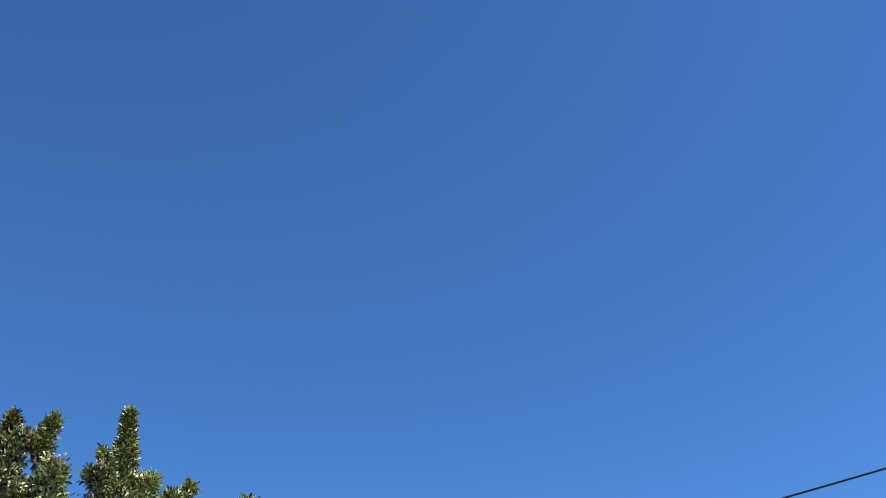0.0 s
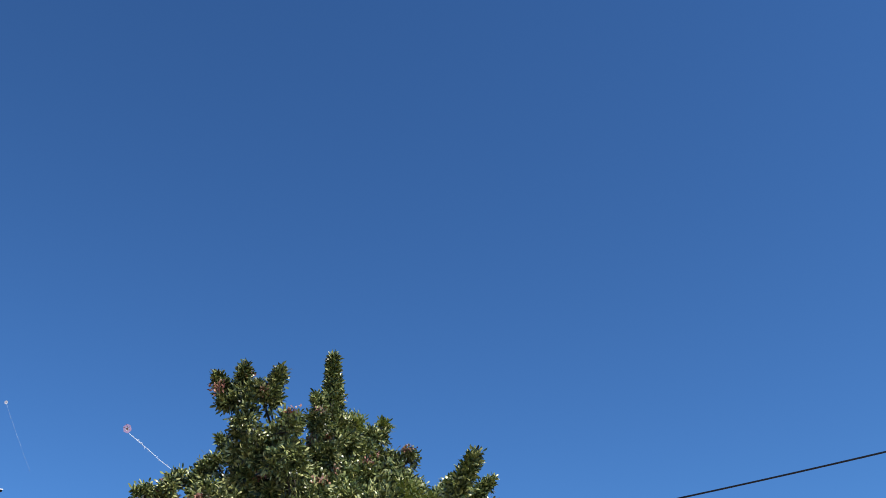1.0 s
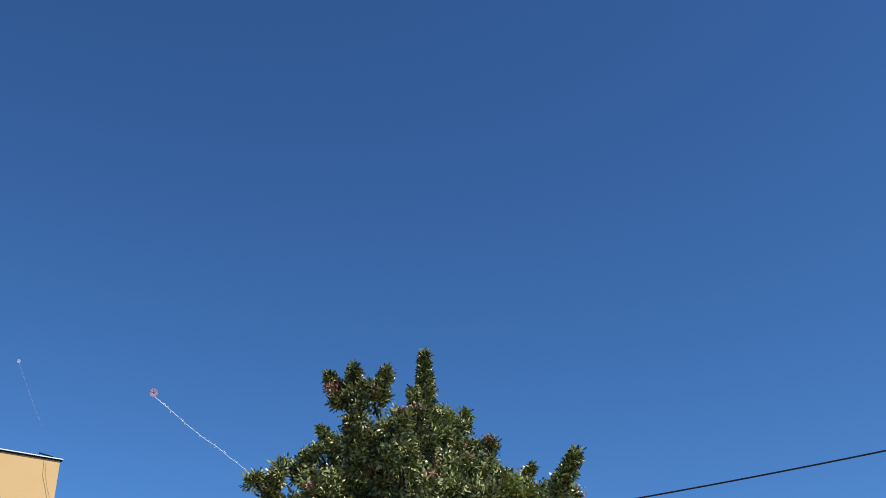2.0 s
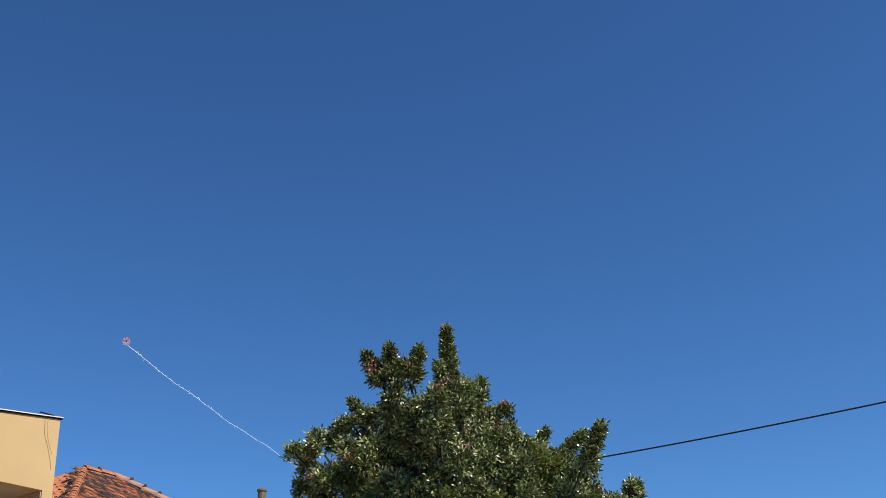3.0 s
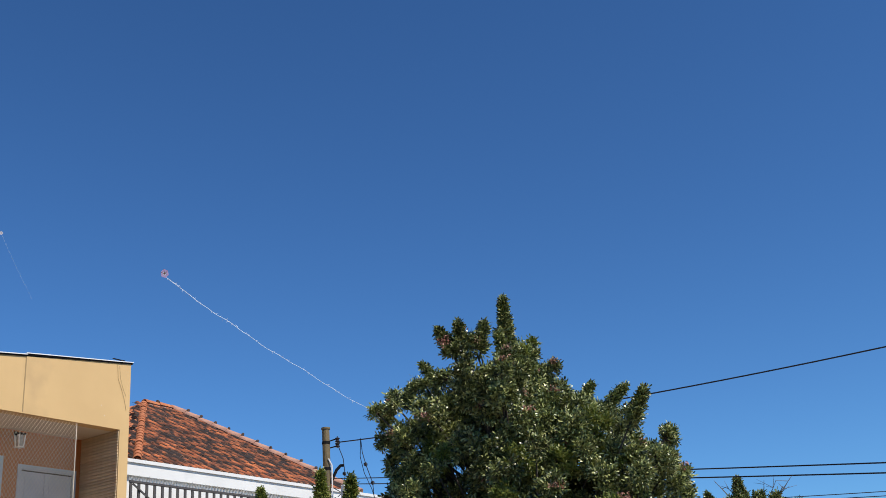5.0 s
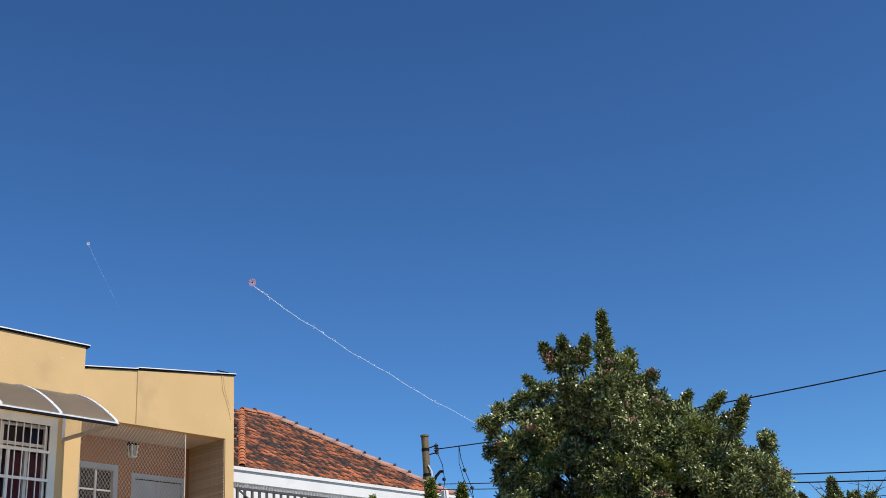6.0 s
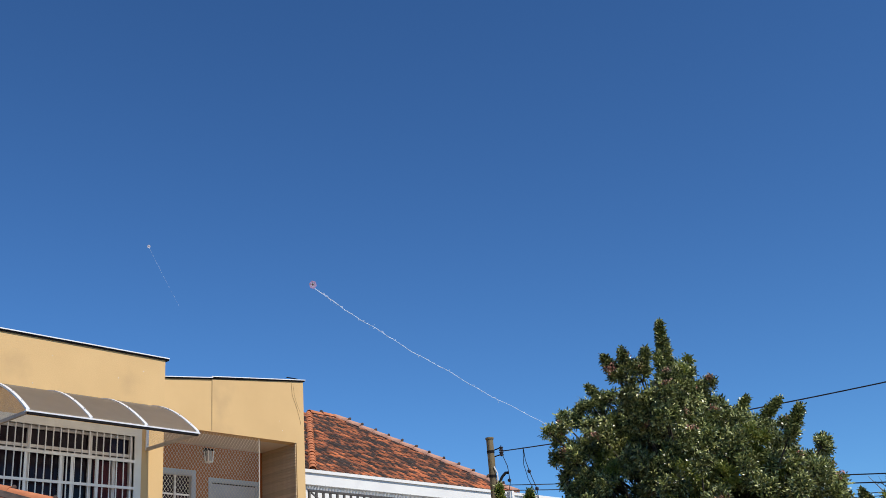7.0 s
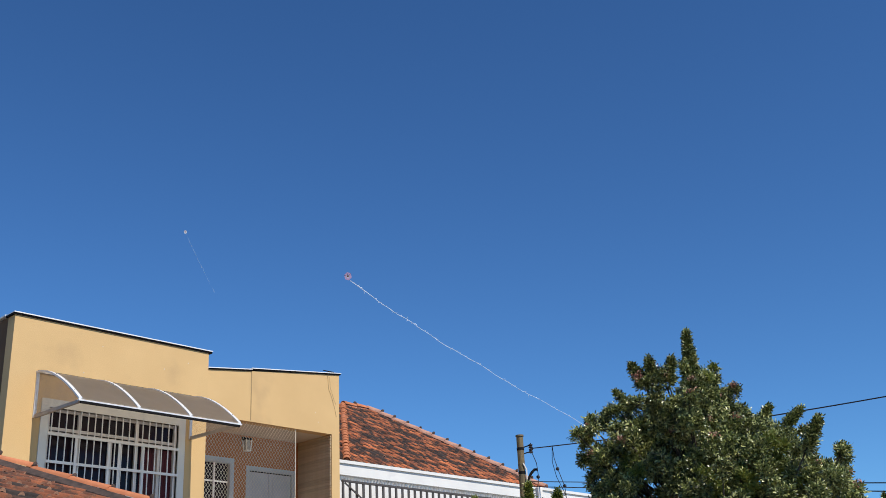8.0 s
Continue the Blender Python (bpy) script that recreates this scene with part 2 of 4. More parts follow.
def tube(bm, points, radii, sides=6, cap=True):
    """A tube along points, with a radius at each."""
    pts = [Vector(p) for p in points]
    if not hasattr(radii, "__len__"):
        radii = [radii] * len(pts)
    rings = []
    side = None
    for i, p in enumerate(pts):
        d = (pts[min(i + 1, len(pts) - 1)] - pts[max(i - 1, 0)]).normalized()
        if side is None:
            side = d.orthogonal().normalized()
        side = (side - d * side.dot(d)).normalized()
        up = d.cross(side)
        rings.append([bm.verts.new(p + (side * math.cos(a) + up * math.sin(a)) * radii[i]) for a in (2 * math.pi * k / sides for k in range(sides))])
    for a, b in zip(rings, rings[1:]):
        for k in range(sides):
            bm.faces.new((a[k], a[(k + 1) % sides], b[(k + 1) % sides], b[k]))
    if cap:
        bm.faces.new(rings[0][::-1])
        bm.faces.new(rings[-1])
    return bm


def empty(name, x, y, z, label, category, group="", kind=""):
    e = new(name)
    e.location = (x, y, z)
    e.empty_display_size = 0.2
    return tagged(e, label, category, group, kind)


def under(parent, *obs):
    """Parent objects built in world coordinates."""
    bpy.context.view_layer.update()
    for o in obs:
        o.parent = parent
        o.matrix_parent_inverse = parent.matrix_world.inverted()


def sag_line(a, b, sag, n=24):
    a, b = Vector(a), Vector(b)
    return [a.lerp(b, i / n) - Vector((0, 0, 4 * sag * (i / n) * (1 - i / n))) for i in range(n + 1)]


# ---- ground ----
ground = obj("ground", [(-2500, -2500, 0), (2500, -2500, 0), (2500, 2500, 0), (-2500, 2500, 0)], [(0, 1, 2, 3)], GROUND)
tagged(ground, "flat pale concrete paved ground, toned warm for bounce light, reaching the horizon", "ground", kind="structure")

# ---- ochre two-storey house ----
HX0, HX1, HY, HZ = 10.49, 13.56, 17.73, 6.635       # projecting block with the barred window
LX1, LY, FLOOR = 17.95, 19.82, 3.55                  # set-back wing with the porch
house = empty("house", 14, 20, 0, "ochre painted two-storey house with stepped flat parapets", "house")
WX0, WX1, WZ0, WZ1 = 11.08, 13.085, 4.15, 5.45

w1 = part("wall", holed(bmesh.new(), (HX0, WX0, WX1, HX1), (0, WZ0, WZ1, HZ), [(1, 1)], HY, HY + 0.2), OCHRE, label="ochre rendered wall of the projecting block")
w1c = part("wall", boxes((HX1 - 0.2, HX1, HY + 0.2, 26, 0, HZ)), OCHRE)
w1d = part("wall", boxes((HX0 + 0.2, HX1 - 0.2, 25.8, 26, 0, HZ)), OCHRE)
w1e = part("roof", boxes((HX0 + 0.2, HX1 - 0.2, HY + 0.2, 25.8, HZ - 0.35, HZ - 0.2)), SURROUND)
w1b = part("wall", boxes((HX0 + 0.002, HX0 + 0.2, HY + 0.2, 26, 0, HZ)), BROWN, label="dark brown side wall")

def low_top(x):
    return 7.085 + (x - 15.0) * 0.127

w2 = part("wall", prism(bmesh.new(), [(HX1, 6.27), (LX1, 6.27), (LX1, low_top(LX1)), (HX1, low_top(HX1))], "y", LY, LY + 0.2), OCHRE, label="ochre rendered porch parapet with a sloping top")
w2b = part("wall", boxes((17.76, LX1, LY, 26, 0, 6.27)), OCHRE)
w2c = part("wall", boxes((17.76, LX1, LY + 0.2, 26, 6.27, 7.2)), OCHRE)
w2d = part("wall", boxes((HX1, 17.76, LY, LY + 0.2, 0, FLOOR + 0.55)), OCHRE)
BY = LY + 1.0
DX0, DX1, DZ1 = 16.53, 17.66, 5.715
SX0, SX1, SZ0, SZ1 = 15.16, 16.25, 4.55, 5.81
w3 = part("wall", holed(bmesh.new(), (HX1, SX0, SX1, DX0, DX1, 17.76), (FLOOR, SZ0, DZ1, SZ1, 6.27), [(1, 1), (1, 2), (3, 0), (3, 1)], BY, BY + 0.15), ORANGE, label="orange painted back wall of the porch")
ceil = part("porch_ceiling", boxes((HX1, 17.76, LY + 0.2, 26, 6.27, 6.42)), CEIL, label="pale painted porch ceiling")
slab = part("porch_floor", boxes((HX1, 17.76, LY + 0.2, BY, FLOOR - 0.2, FLOOR)), CEIL)
inner = part("room_wall", boxes((HX1, 17.76, 23.0, 23.1, 0, 6.27)), BROWN)
under(house, w1, w1b, w1c, w1d, w1e, w2, w2b, w2c, w2d, w3, ceil, slab, inner)

# porch side cladding, board by board
clad = empty("slat_cladding", 17.75, 20.3, FLOOR, "beige horizontal slat cladding inside the porch", "cladding")
nz = 52
slat_mesh = None
for i in range(nz):
    z = FLOOR + (6.27 - FLOOR) * i / nz
    h = (6.27 - FLOOR) / nz
    if slat_mesh is None:
        bm = bmesh.new()
        prism(bm, [(17.758, 0), (17.758, h * 0.9), (17.747, h * 0.9), (17.742, h * 0.12), (17.742, 0)], "y", LY + 0.02, BY)
        o = part("slat", bm, SLAT)
        slat_mesh = o.data
    else:
        o = new("slat", slat_mesh)
    o.location = (0, 0, z)
    under(clad, o)

# metal flashings; a black strip below paints the shadow line of their overhang
def flashing(name, pts, y0, y1):
    lab = "bright galvanised flashing along the parapet"
    bm = bmesh.new()
    for (xa, za), (xb, zb) in zip(pts, pts[1:]):
        prism(bm, [(xa, za + 0.020), (xb, zb + 0.020), (xb, zb + 0.034), (xa, za + 0.034)], "y", y0 - 0.035, y1 + 0.03)
    a = part(name, bm, FLASH, label=lab)
    bm = bmesh.new()
    for (xa, za), (xb, zb) in zip(pts, pts[1:]):
        prism(bm, [(xa, za - 0.004), (xb, zb - 0.004), (xb, zb + 0.020), (xa, za + 0.020)], "y", y0 - 0.018, y1 + 0.02)
    b = part("shadow_line", bm, BLACK)
    under(house, a, b)
flashing("flashing", [(HX0 - 0.03, HZ), (HX1 + 0.05, HZ)], HY, HY + 0.2)
flashing("flashing", [(HX1, low_top(HX1)), (15.88, low_top(15.88))], LY, LY + 0.2)
flashing("flashing", [(15.86, low_top(15.86) + 0.02), (17.5, low_top(17.5)), (LX1 + 0.03, low_top(LX1))], LY, LY + 0.2)
sf = part("flashing", boxes((HX0 - 0.035, HX0 + 0.2, HY + 0.23, 26, HZ + 0.022, HZ + 0.045)), FLASH)
curl = part("loose_flashing_end", boxes((17.55, 17.80, LY - 0.03, LY + 0.0, low_top(17.68) + 0.05, low_top(17.68) + 0.062)), BLACK)
seam = part("wall_joint", boxes((15.872, 15.890, LY - 0.004, LY + 0.01, 6.29, 7.2)), mat("stained_joint", (0.36, 0.25, 0.12), None, 0.9), label="stained vertical joint in the parapet wall")
cb = bmesh.new()
tube(cb, [(17.66, LY - 0.008, 7.40), (17.68, LY - 0.008, 7.15), (17.77, LY - 0.008, 6.95), (17.84, LY - 0.008, 6.75), (17.87, LY - 0.008, 6.62)], 0.0022, 5)
tube(cb, [(17.70, LY - 0.008, 7.38), (17.73, LY - 0.008, 7.16), (17.80, LY - 0.008, 6.97), (17.86, LY - 0.008, 6.86)], 0.0015, 5)
wirez = part("loose_cable", cb, POLE)
under(house, sf, curl, seam, wirez)
# small bare chips in the wall paint
chips = bmesh.new()
rc = random.Random(15)
for i in range(9):
    low = i % 2
    x, z = (rc.uniform(13.8, 17.9), rc.uniform(6.4, 7.0)) if low else (rc.uniform(10.7, 13.4), rc.uniform(5.9, 6.5))
    y = (LY if low else HY) - 0.003
    n = rc.randint(5, 7)
    ring = [(x + 0.008 * rc.uniform(0.5, 1.2) * math.cos(6.283 * k / n), z + 0.008 * rc.uniform(0.5, 1.2) * math.sin(6.283 * k / n)) for k in range(n)]
    prism(chips, ring, "y", y, y + 0.004)
under(house, tagged(part("paint_chip", chips, SURROUND), "small pale chips in the paint", kind="stuff"))

# barred window
SW = 0.11
window = part("window", holed(bmesh.new(), (WX0 - SW, WX0, WX1, WX1 + SW), (WZ0 - SW, WZ0, WZ1, WZ1 + SW), [(1, 1)], HY - 0.02, HY + 0.14), SURROUND, label="pale plaster surround of the barred window")
fr = bmesh.new()
fy0, fy1 = HY + 0.035, HY + 0.075
TZ = 5.10
for x in (WX0, 11.54, 12.02, 12.42, 12.78, WX1 - 0.045):
    box(fr, x, x + 0.045, fy0, fy1, WZ0, WZ1 if x in (WX0, 11.54, 12.42) or x > 12.95 else TZ)
for z in (WZ0, TZ, TZ + 0.06, WZ1 - 0.04):
    box(fr, WX0 + 0.046, WX1 - 0.046, fy0 + 0.004, fy1 - 0.004, z, z + 0.04)
wf = part("window_frame", fr, mat("dull_cream_window_frame", (0.76, 0.70, 0.64), (0.68, 0.62, 0.56), 0.5, scale=8))
wg = part("pane", boxes((WX0, WX1, HY + 0.085, HY + 0.095, WZ0, WZ1)), GLASS_DARK, label="dark reflecting window pane")
fold = [(12.52 + i * 0.02, HY + 0.077 + (0.005 if i % 2 else 0)) for i in range(27)]
wc = part("curtain", prism(bmesh.new(), fold + [(x, y + 0.002) for x, y in reversed(fold)], "z", WZ0, 5.08), CURTAIN)
gr = []
gy = HY - 0.005
for i in range(19):
    x = WX0 + 0.055 + i * (WX1 - WX0 - 0.11) / 18
    gr.append(part("grille_bar", boxes((x - 0.0065, x + 0.0065, gy - 0.0065, gy + 0.0065, WZ0, WZ1)), WHITE))
for z in (5.095, 4.728, 4.355):
    gr.append(part("grille_rail", boxes((WX0, WX1, gy - 0.022, gy - 0.007, z - 0.018, z + 0.018)), WHITE))
for x in (11.50, 11.99, 12.15, 12.52):
    gr.append(part("grille_rail", boxes((x - 0.018, x + 0.018, gy - 0.020, gy - 0.007, WZ0, 5.076)), WHITE))
under(house, window)
under(window, wf, wg, wc, *gr)

# awning of smoked sheet on aluminium arcs
awn = empty("window_awning", 11.9, HY, 5.9, "arched smoked polycarbonate awning with aluminium ribs", "awning")
AX = [10.88, 11.705, 12.49, 13.28]
AY, AZT, AZ0 = 16.50, 5.895, 5.290

def arc(n=14):
    """Side profile of the awning, from the wall out to the lip."""
    out = []
    for i in range(n + 1):
        u = i / n
        out.append((HY - (HY - AY) * u, AZT - (AZT - AZ0) * u ** 1.65))
    return out
prof = arc()
for xa, xb in zip(AX, AX[1:]):
    bm = bmesh.new()
    prism(bm, prof + [(y, z - 0.006) for y, z in reversed(prof)], "x", xa + 0.012, xb - 0.012)
    under(awn, part("awning_panel", bm, SMOKE, label="smoked grey translucent sheet"))
for x in AX:
    bm = bmesh.new()
    prism(bm, [(y, z + 0.014) for y, z in prof] + [(y, z - 0.012) for y, z in reversed(prof)], "x", x - 0.024, x + 0.024)
    rib = part("awning_rib", bm, ALU, label="bright aluminium arched rib")
    under(awn, rib)
    for k in (3, 6, 9, 12):
        sc = bmesh.new()
        bmesh.ops.create_icosphere(sc, subdivisions=1, radius=0.005, matrix=Matrix.Translation((x, prof[k][0] - 0.006, prof[k][1] + 0.015)))
        under(rib, part("screw", sc, BLACK))
under(awn, part("front_gutter", boxes((AX[0] - 0.03, AX[-1] + 0.03, AY - 0.02, AY + 0.03, AZ0 - 0.034, AZ0 - 0.013), bevel=0.003), ALU))
under(awn, part("rubber_lip", boxes((AX[0], AX[-1], AY - 0.024, AY + 0.012, AZ0 - 0.060, AZ0 - 0.035)), BLACK))
under(awn, part("wall_flange", boxes((AX[0], AX[-1], HY - 0.02, HY, AZT - 0.01, AZT + 0.03)), BLACK))
for x in (AX[0], AX[-1]):
    under(awn, part("wall_bracket", boxes((x - 0.02, x + 0.02, HY - 0.03, HY, 5.27, AZT - 0.012), bevel=0.004), ALU))
    bm = bmesh.new()
    prism(bm, [(HY - 0.03, 5.265), (HY - 0.03, 5.31), (AY + 0.03, AZ0 - 0.01), (AY + 0.03, AZ0 - 0.05)], "x", x - 0.018, x + 0.018)
    under(awn, part("brace", bm, BRACE))
    bm = bmesh.new()
    prism(bm, [(y, z - 0.014) for y, z in prof[1:-1]] + [(AY + 0.06, AZ0 - 0.008), (HY - 0.035, 5.315)], "x", x - 0.003, x + 0.003)
    under(awn, part("side_panel", bm, HAZY, label="hazy clear side sheet"))

# porch door, window, lantern and net
door = empty("door_1", 17.07, BY, FLOOR, "grey painted metal double door in the porch", "door", kind="structure")
bm = holed(bmesh.new(), (DX0, DX0 + 0.07, DX1 - 0.07, DX1), (FLOOR, DZ1 - 0.08, DZ1), [(1, 0)], BY - 0.02, BY + 0.1)
under(door, part("door_frame", bm, DOORM))
for xa, xb in ((DX0 + 0.075, 17.06), (17.07, DX1 - 0.075)):
    leaf = part("door_leaf", boxes((xa, xb, BY + 0.02, BY + 0.06, FLOOR + 0.01, DZ1 - 0.10), bevel=0.004), DOORM)
    under(door, leaf)
    for k in range(3):
        under(leaf, part("panel", boxes((xa + 0.08, xb - 0.08, BY + 0.008, BY + 0.019, FLOOR + 0.15 + k * 0.65, FLOOR + 0.68 + k * 0.65), bevel=0.004), DOORM))
under(door, part("dark_gap", boxes((DX0 + 0.072, DX1 - 0.072, BY + 0.015, BY + 0.05, DZ1 - 0.098, DZ1 - 0.082)), BLACK))
pw = part("window_2", holed(bmesh.new(), (SX0, SX0 + 0.09, SX1 - 0.09, SX1), (SZ0, SZ0 + 0.08, SZ1 - 0.1, SZ1), [(1, 1)], BY - 0.02, BY + 0.1), DOORM, label="grey framed porch window with glazing bars")
tagged(pw, category="window", kind="structure")
pp = part("pane", boxes((SX0 + 0.09, SX1 - 0.09, BY + 0.06, BY + 0.07, SZ0 + 0.08, SZ1 - 0.1)), GLASS_DARK)
bars = [part("glazing_bar", boxes((x, x + 0.03, BY + 0.03, BY + 0.055, SZ0 + 0.08, SZ1 - 0.1)), WHITE) for x in (15.52, 15.84)]
bars += [part("glazing_bar", boxes((SX0 + 0.09, SX1 - 0.09, BY + 0.028, BY + 0.03, z, z + 0.03)), WHITE) for z in (5.0, 5.36)]
under(pw, pp, *bars)

lamp = empty("wall_lantern", 16.45, BY, 6.05, "small white framed lantern on the porch wall", "lantern")
lx, ly, lz = 16.45, BY - 0.13, 6.06
bm = boxes((lx - 0.03, lx + 0.03, BY - 0.02, BY, 6.08, 6.24), (lx - 0.01, lx + 0.01, ly, BY - 0.02, 6.19, 6.21))
under(lamp, part("bracket", bm, BLACK))
bm = bmesh.new()
for sx in (-1, 1):
    for sy in (-1, 1):
        tube(bm, [(lx + sx * 0.045, ly + sy * 0.045, lz - 0.09), (lx + sx * 0.06, ly + sy * 0.06, lz + 0.1)], 0.011, 4)
box(bm, lx - 0.055, lx + 0.055, ly - 0.055, ly + 0.055, lz - 0.11, lz - 0.09)
under(lamp, part("cage", bm, WHITE))
under(lamp, part("cap", boxes((lx - 0.07, lx + 0.07, ly - 0.07, ly + 0.07, lz + 0.1, lz + 0.13), bevel=0.01), BLACK))
under(lamp, part("glass", boxes((lx - 0.04, lx + 0.04, ly - 0.04, ly + 0.04, lz - 0.088, lz + 0.098)), sheet_mat("lantern_glass", (0.45, 0.42, 0.38), 0.25)))

net = bmesh.new()
NX0, NX1, NZ0, NZ1 = HX1 + 0.02, 16.92, FLOOR + 0.56, 6.262
NY = LY + 0.03
def net_line(bm, x0, z0, x1, z1, r=0.0027):
    tube(bm, [(x0, NY, z0), (x1, NY, z1)], r, 3, cap=False)
step, slope = 0.064, 1.45
for sgn in (1, -1):
    k = -80
    while k < 80:
        c = k * step
        k += 1
        pts = []
        for x in (NX0, NX1):
            z = NZ0 + sgn * slope * (x - NX0 - c)
            if NZ0 <= z <= NZ1:
                pts.append((x, z))
        for z in (NZ0, NZ1):
            x = NX0 + c + (z - NZ0) / (sgn * slope)
            if NX0 < x < NX1:
                pts.append((x, z))
        if len(pts) == 2:
            net_line(net, *pts[0], *pts[1])
safety = part("safety_net", net, NET)
tagged(safety, "grey diamond safety net stretched across the porch", "net", kind="stuff")
ne = bmesh.new()
tube(ne, [(NX1, NY, NZ0), (NX1, NY, NZ1)], 0.008, 5)
under(safety, part("border_rope", ne, NET))

# ---- neighbouring house with the tiled roof ----
FY, FZ = 20.30, 5.88
APEX = Vector((22.45, 24.93, 8.48))
VERGE_T = Vector((23.28, 24.93, 8.48))
EAVE_L = Vector((18.50, FY - 0.05, FZ - 0.01))
EAVE_R = Vector((24.55, FY - 0.05, FZ - 0.01))
nb = empty("house", 22, 23, 0, "white neighbouring house under an old clay tile roof", "house")
for spec in ((18.0, 26.4, FY, FY + 0.2, 0, FZ - 0.25), (26.2, 26.4, FY + 0.2, 29, 0, FZ), (18.0, 18.2, FY + 0.2, 29, 0, FZ), (18.2, 26.2, 28.8, 29, 0, FZ)):
    under(nb, part("wall", boxes(spec), PLASTER, label="white painted wall"))
under(nb, part("eaves_band", boxes((18.0, 26.4, FY - 0.08, FY + 0.2, FZ - 0.25, FZ - 0.03)), PLASTER))
under(nb, part("eaves_moulding", boxes((18.0, 26.4, FY - 0.115, FY + 0.2, FZ - 0.03, FZ + 0.03)), PLASTER))
bm = bmesh.new()
def poly(bm, *pts):
    bm.faces.new([bm.verts.new(p) for p in pts])
dn = Vector((0, 0, -0.09))
BACK = 29.6
poly(bm, EAVE_L + dn, EAVE_R + dn, VERGE_T + dn, APEX + dn)
poly(bm, EAVE_L + dn, APEX + dn, (EAVE_L.x, BACK, FZ - 0.06))
poly(bm, VERGE_T + dn, EAVE_R + dn, (EAVE_R.x, BACK, FZ - 0.06))
poly(bm, APEX + dn, VERGE_T + dn, (EAVE_R.x, BACK, FZ - 0.06), (EAVE_L.x, BACK, FZ - 0.06))
under(nb, part("roof_underlay", bm, UNDER))


def barrel(length, w0, w1, thick=0.014, sides=6):
    """One half-round clay tile along +y, tapering from w0 to w1, hollow side down."""
    verts, faces = [], []
    for j, (y, w) in enumerate(((0, w0), (length, w1))):
        for r in (w / 2, w / 2 - thick):
            for k in range(sides + 1):
                a = math.pi * k / sides
                verts.append((-math.cos(a) * r, y, math.sin(a) * r * 0.85))
    n = sides + 1
    for k in range(sides):
        faces += [(k, k + 1, 2 * n + k + 1, 2 * n + k), (n + k + 1, n + k, 3 * n + k, 3 * n + k + 1), (k + 1, k, n + k, n + k + 1)]
    return verts, faces


def pan(length, w):
    """A roof tile with a flat channel and one raised roll, along +y."""
    prof2 = [(-0.5, 0.020), (-0.42, 0.006), (-0.27, 0.0), (-0.11, 0.004), (-0.02, 0.022), (0.04, 0.048), (0.11, 0.072), (0.20, 0.086), (0.30, 0.086), (0.39, 0.072), (0.46, 0.044), (0.53, 0.010)]
    prof2 = [(x * w, z * 0.68) for x, z in prof2]
    verts, faces = [], []
    for y, lift in ((0, 0.022), (length, -0.004)):
        for t in (0, -0.020):
            verts += [(x, y, z + lift + t) for x, z in prof2]
    n = len(prof2)
    for k in range(n - 1):
        faces += [(k, k + 1, 2 * n + k + 1, 2 * n + k), (k + 1, k, n + k, n + k + 1)]
    return verts, faces


def tile_field(parent, origin, across, up, inside, cols, rows, gauge, width, material, single, label=""):
    """Tiles laid on a roof plane: across the eave, up the slope. single(p) tells which are built one by one."""
    across, up = across.normalized(), up.normalized()
    nrm = across.cross(up).normalized()
    base = Matrix((across, up, nrm)).transposed().to_4x4()
    v, f = pan(gauge * 1.16, width)
    me = bpy.data.meshes.new("roof_tile")
    me.from_pydata(v, [], f)
    me.materials.append(material)
    me.materials.append(TILE_DIRT_SHADE)
    me.materials.append(TILE_EDGE)
    # channels and left roll flanks: dirt plus painted self-shadow; front edges: painted highlight
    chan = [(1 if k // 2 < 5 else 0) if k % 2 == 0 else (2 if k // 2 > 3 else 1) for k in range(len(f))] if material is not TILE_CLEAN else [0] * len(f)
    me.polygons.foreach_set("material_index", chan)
    me.update()
    rnd = random.Random(5)
    rest_v, rest_f, made, left = [], [], 0, []
    for r in range(rows):
        for c in range(cols):
            u, w = (c + 0.5) * width, r * gauge
            p = origin + across * u + up * w
            if not inside(u, w):
                continue
            m = Matrix.Translation(p + nrm * rnd.uniform(-0.004, 0.008)) @ base @ Matrix.Rotation(rnd.uniform(-0.02, 0.02), 4, "Z") @ Matrix.Rotation(rnd.uniform(-0.012, 0.012), 4, "X")
            if single(u, w) and made < 300:
                made += 1
                o = new("roof_tile", me)
                o.matrix_world = m
                left.append(o)
            else:
                k = len(rest_v)
                rest_v += [tuple(m @ Vector(q)) for q in v]
                rest_f += [tuple(k + i for i in face) for face in f]
    under(parent, *left)
    if rest_v:
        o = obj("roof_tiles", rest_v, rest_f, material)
        o.data.materials.append(TILE_DIRT_SHADE)
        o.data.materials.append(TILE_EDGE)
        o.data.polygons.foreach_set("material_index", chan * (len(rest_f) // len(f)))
        tagged(o, label, kind="stuff")
        under(parent, o)


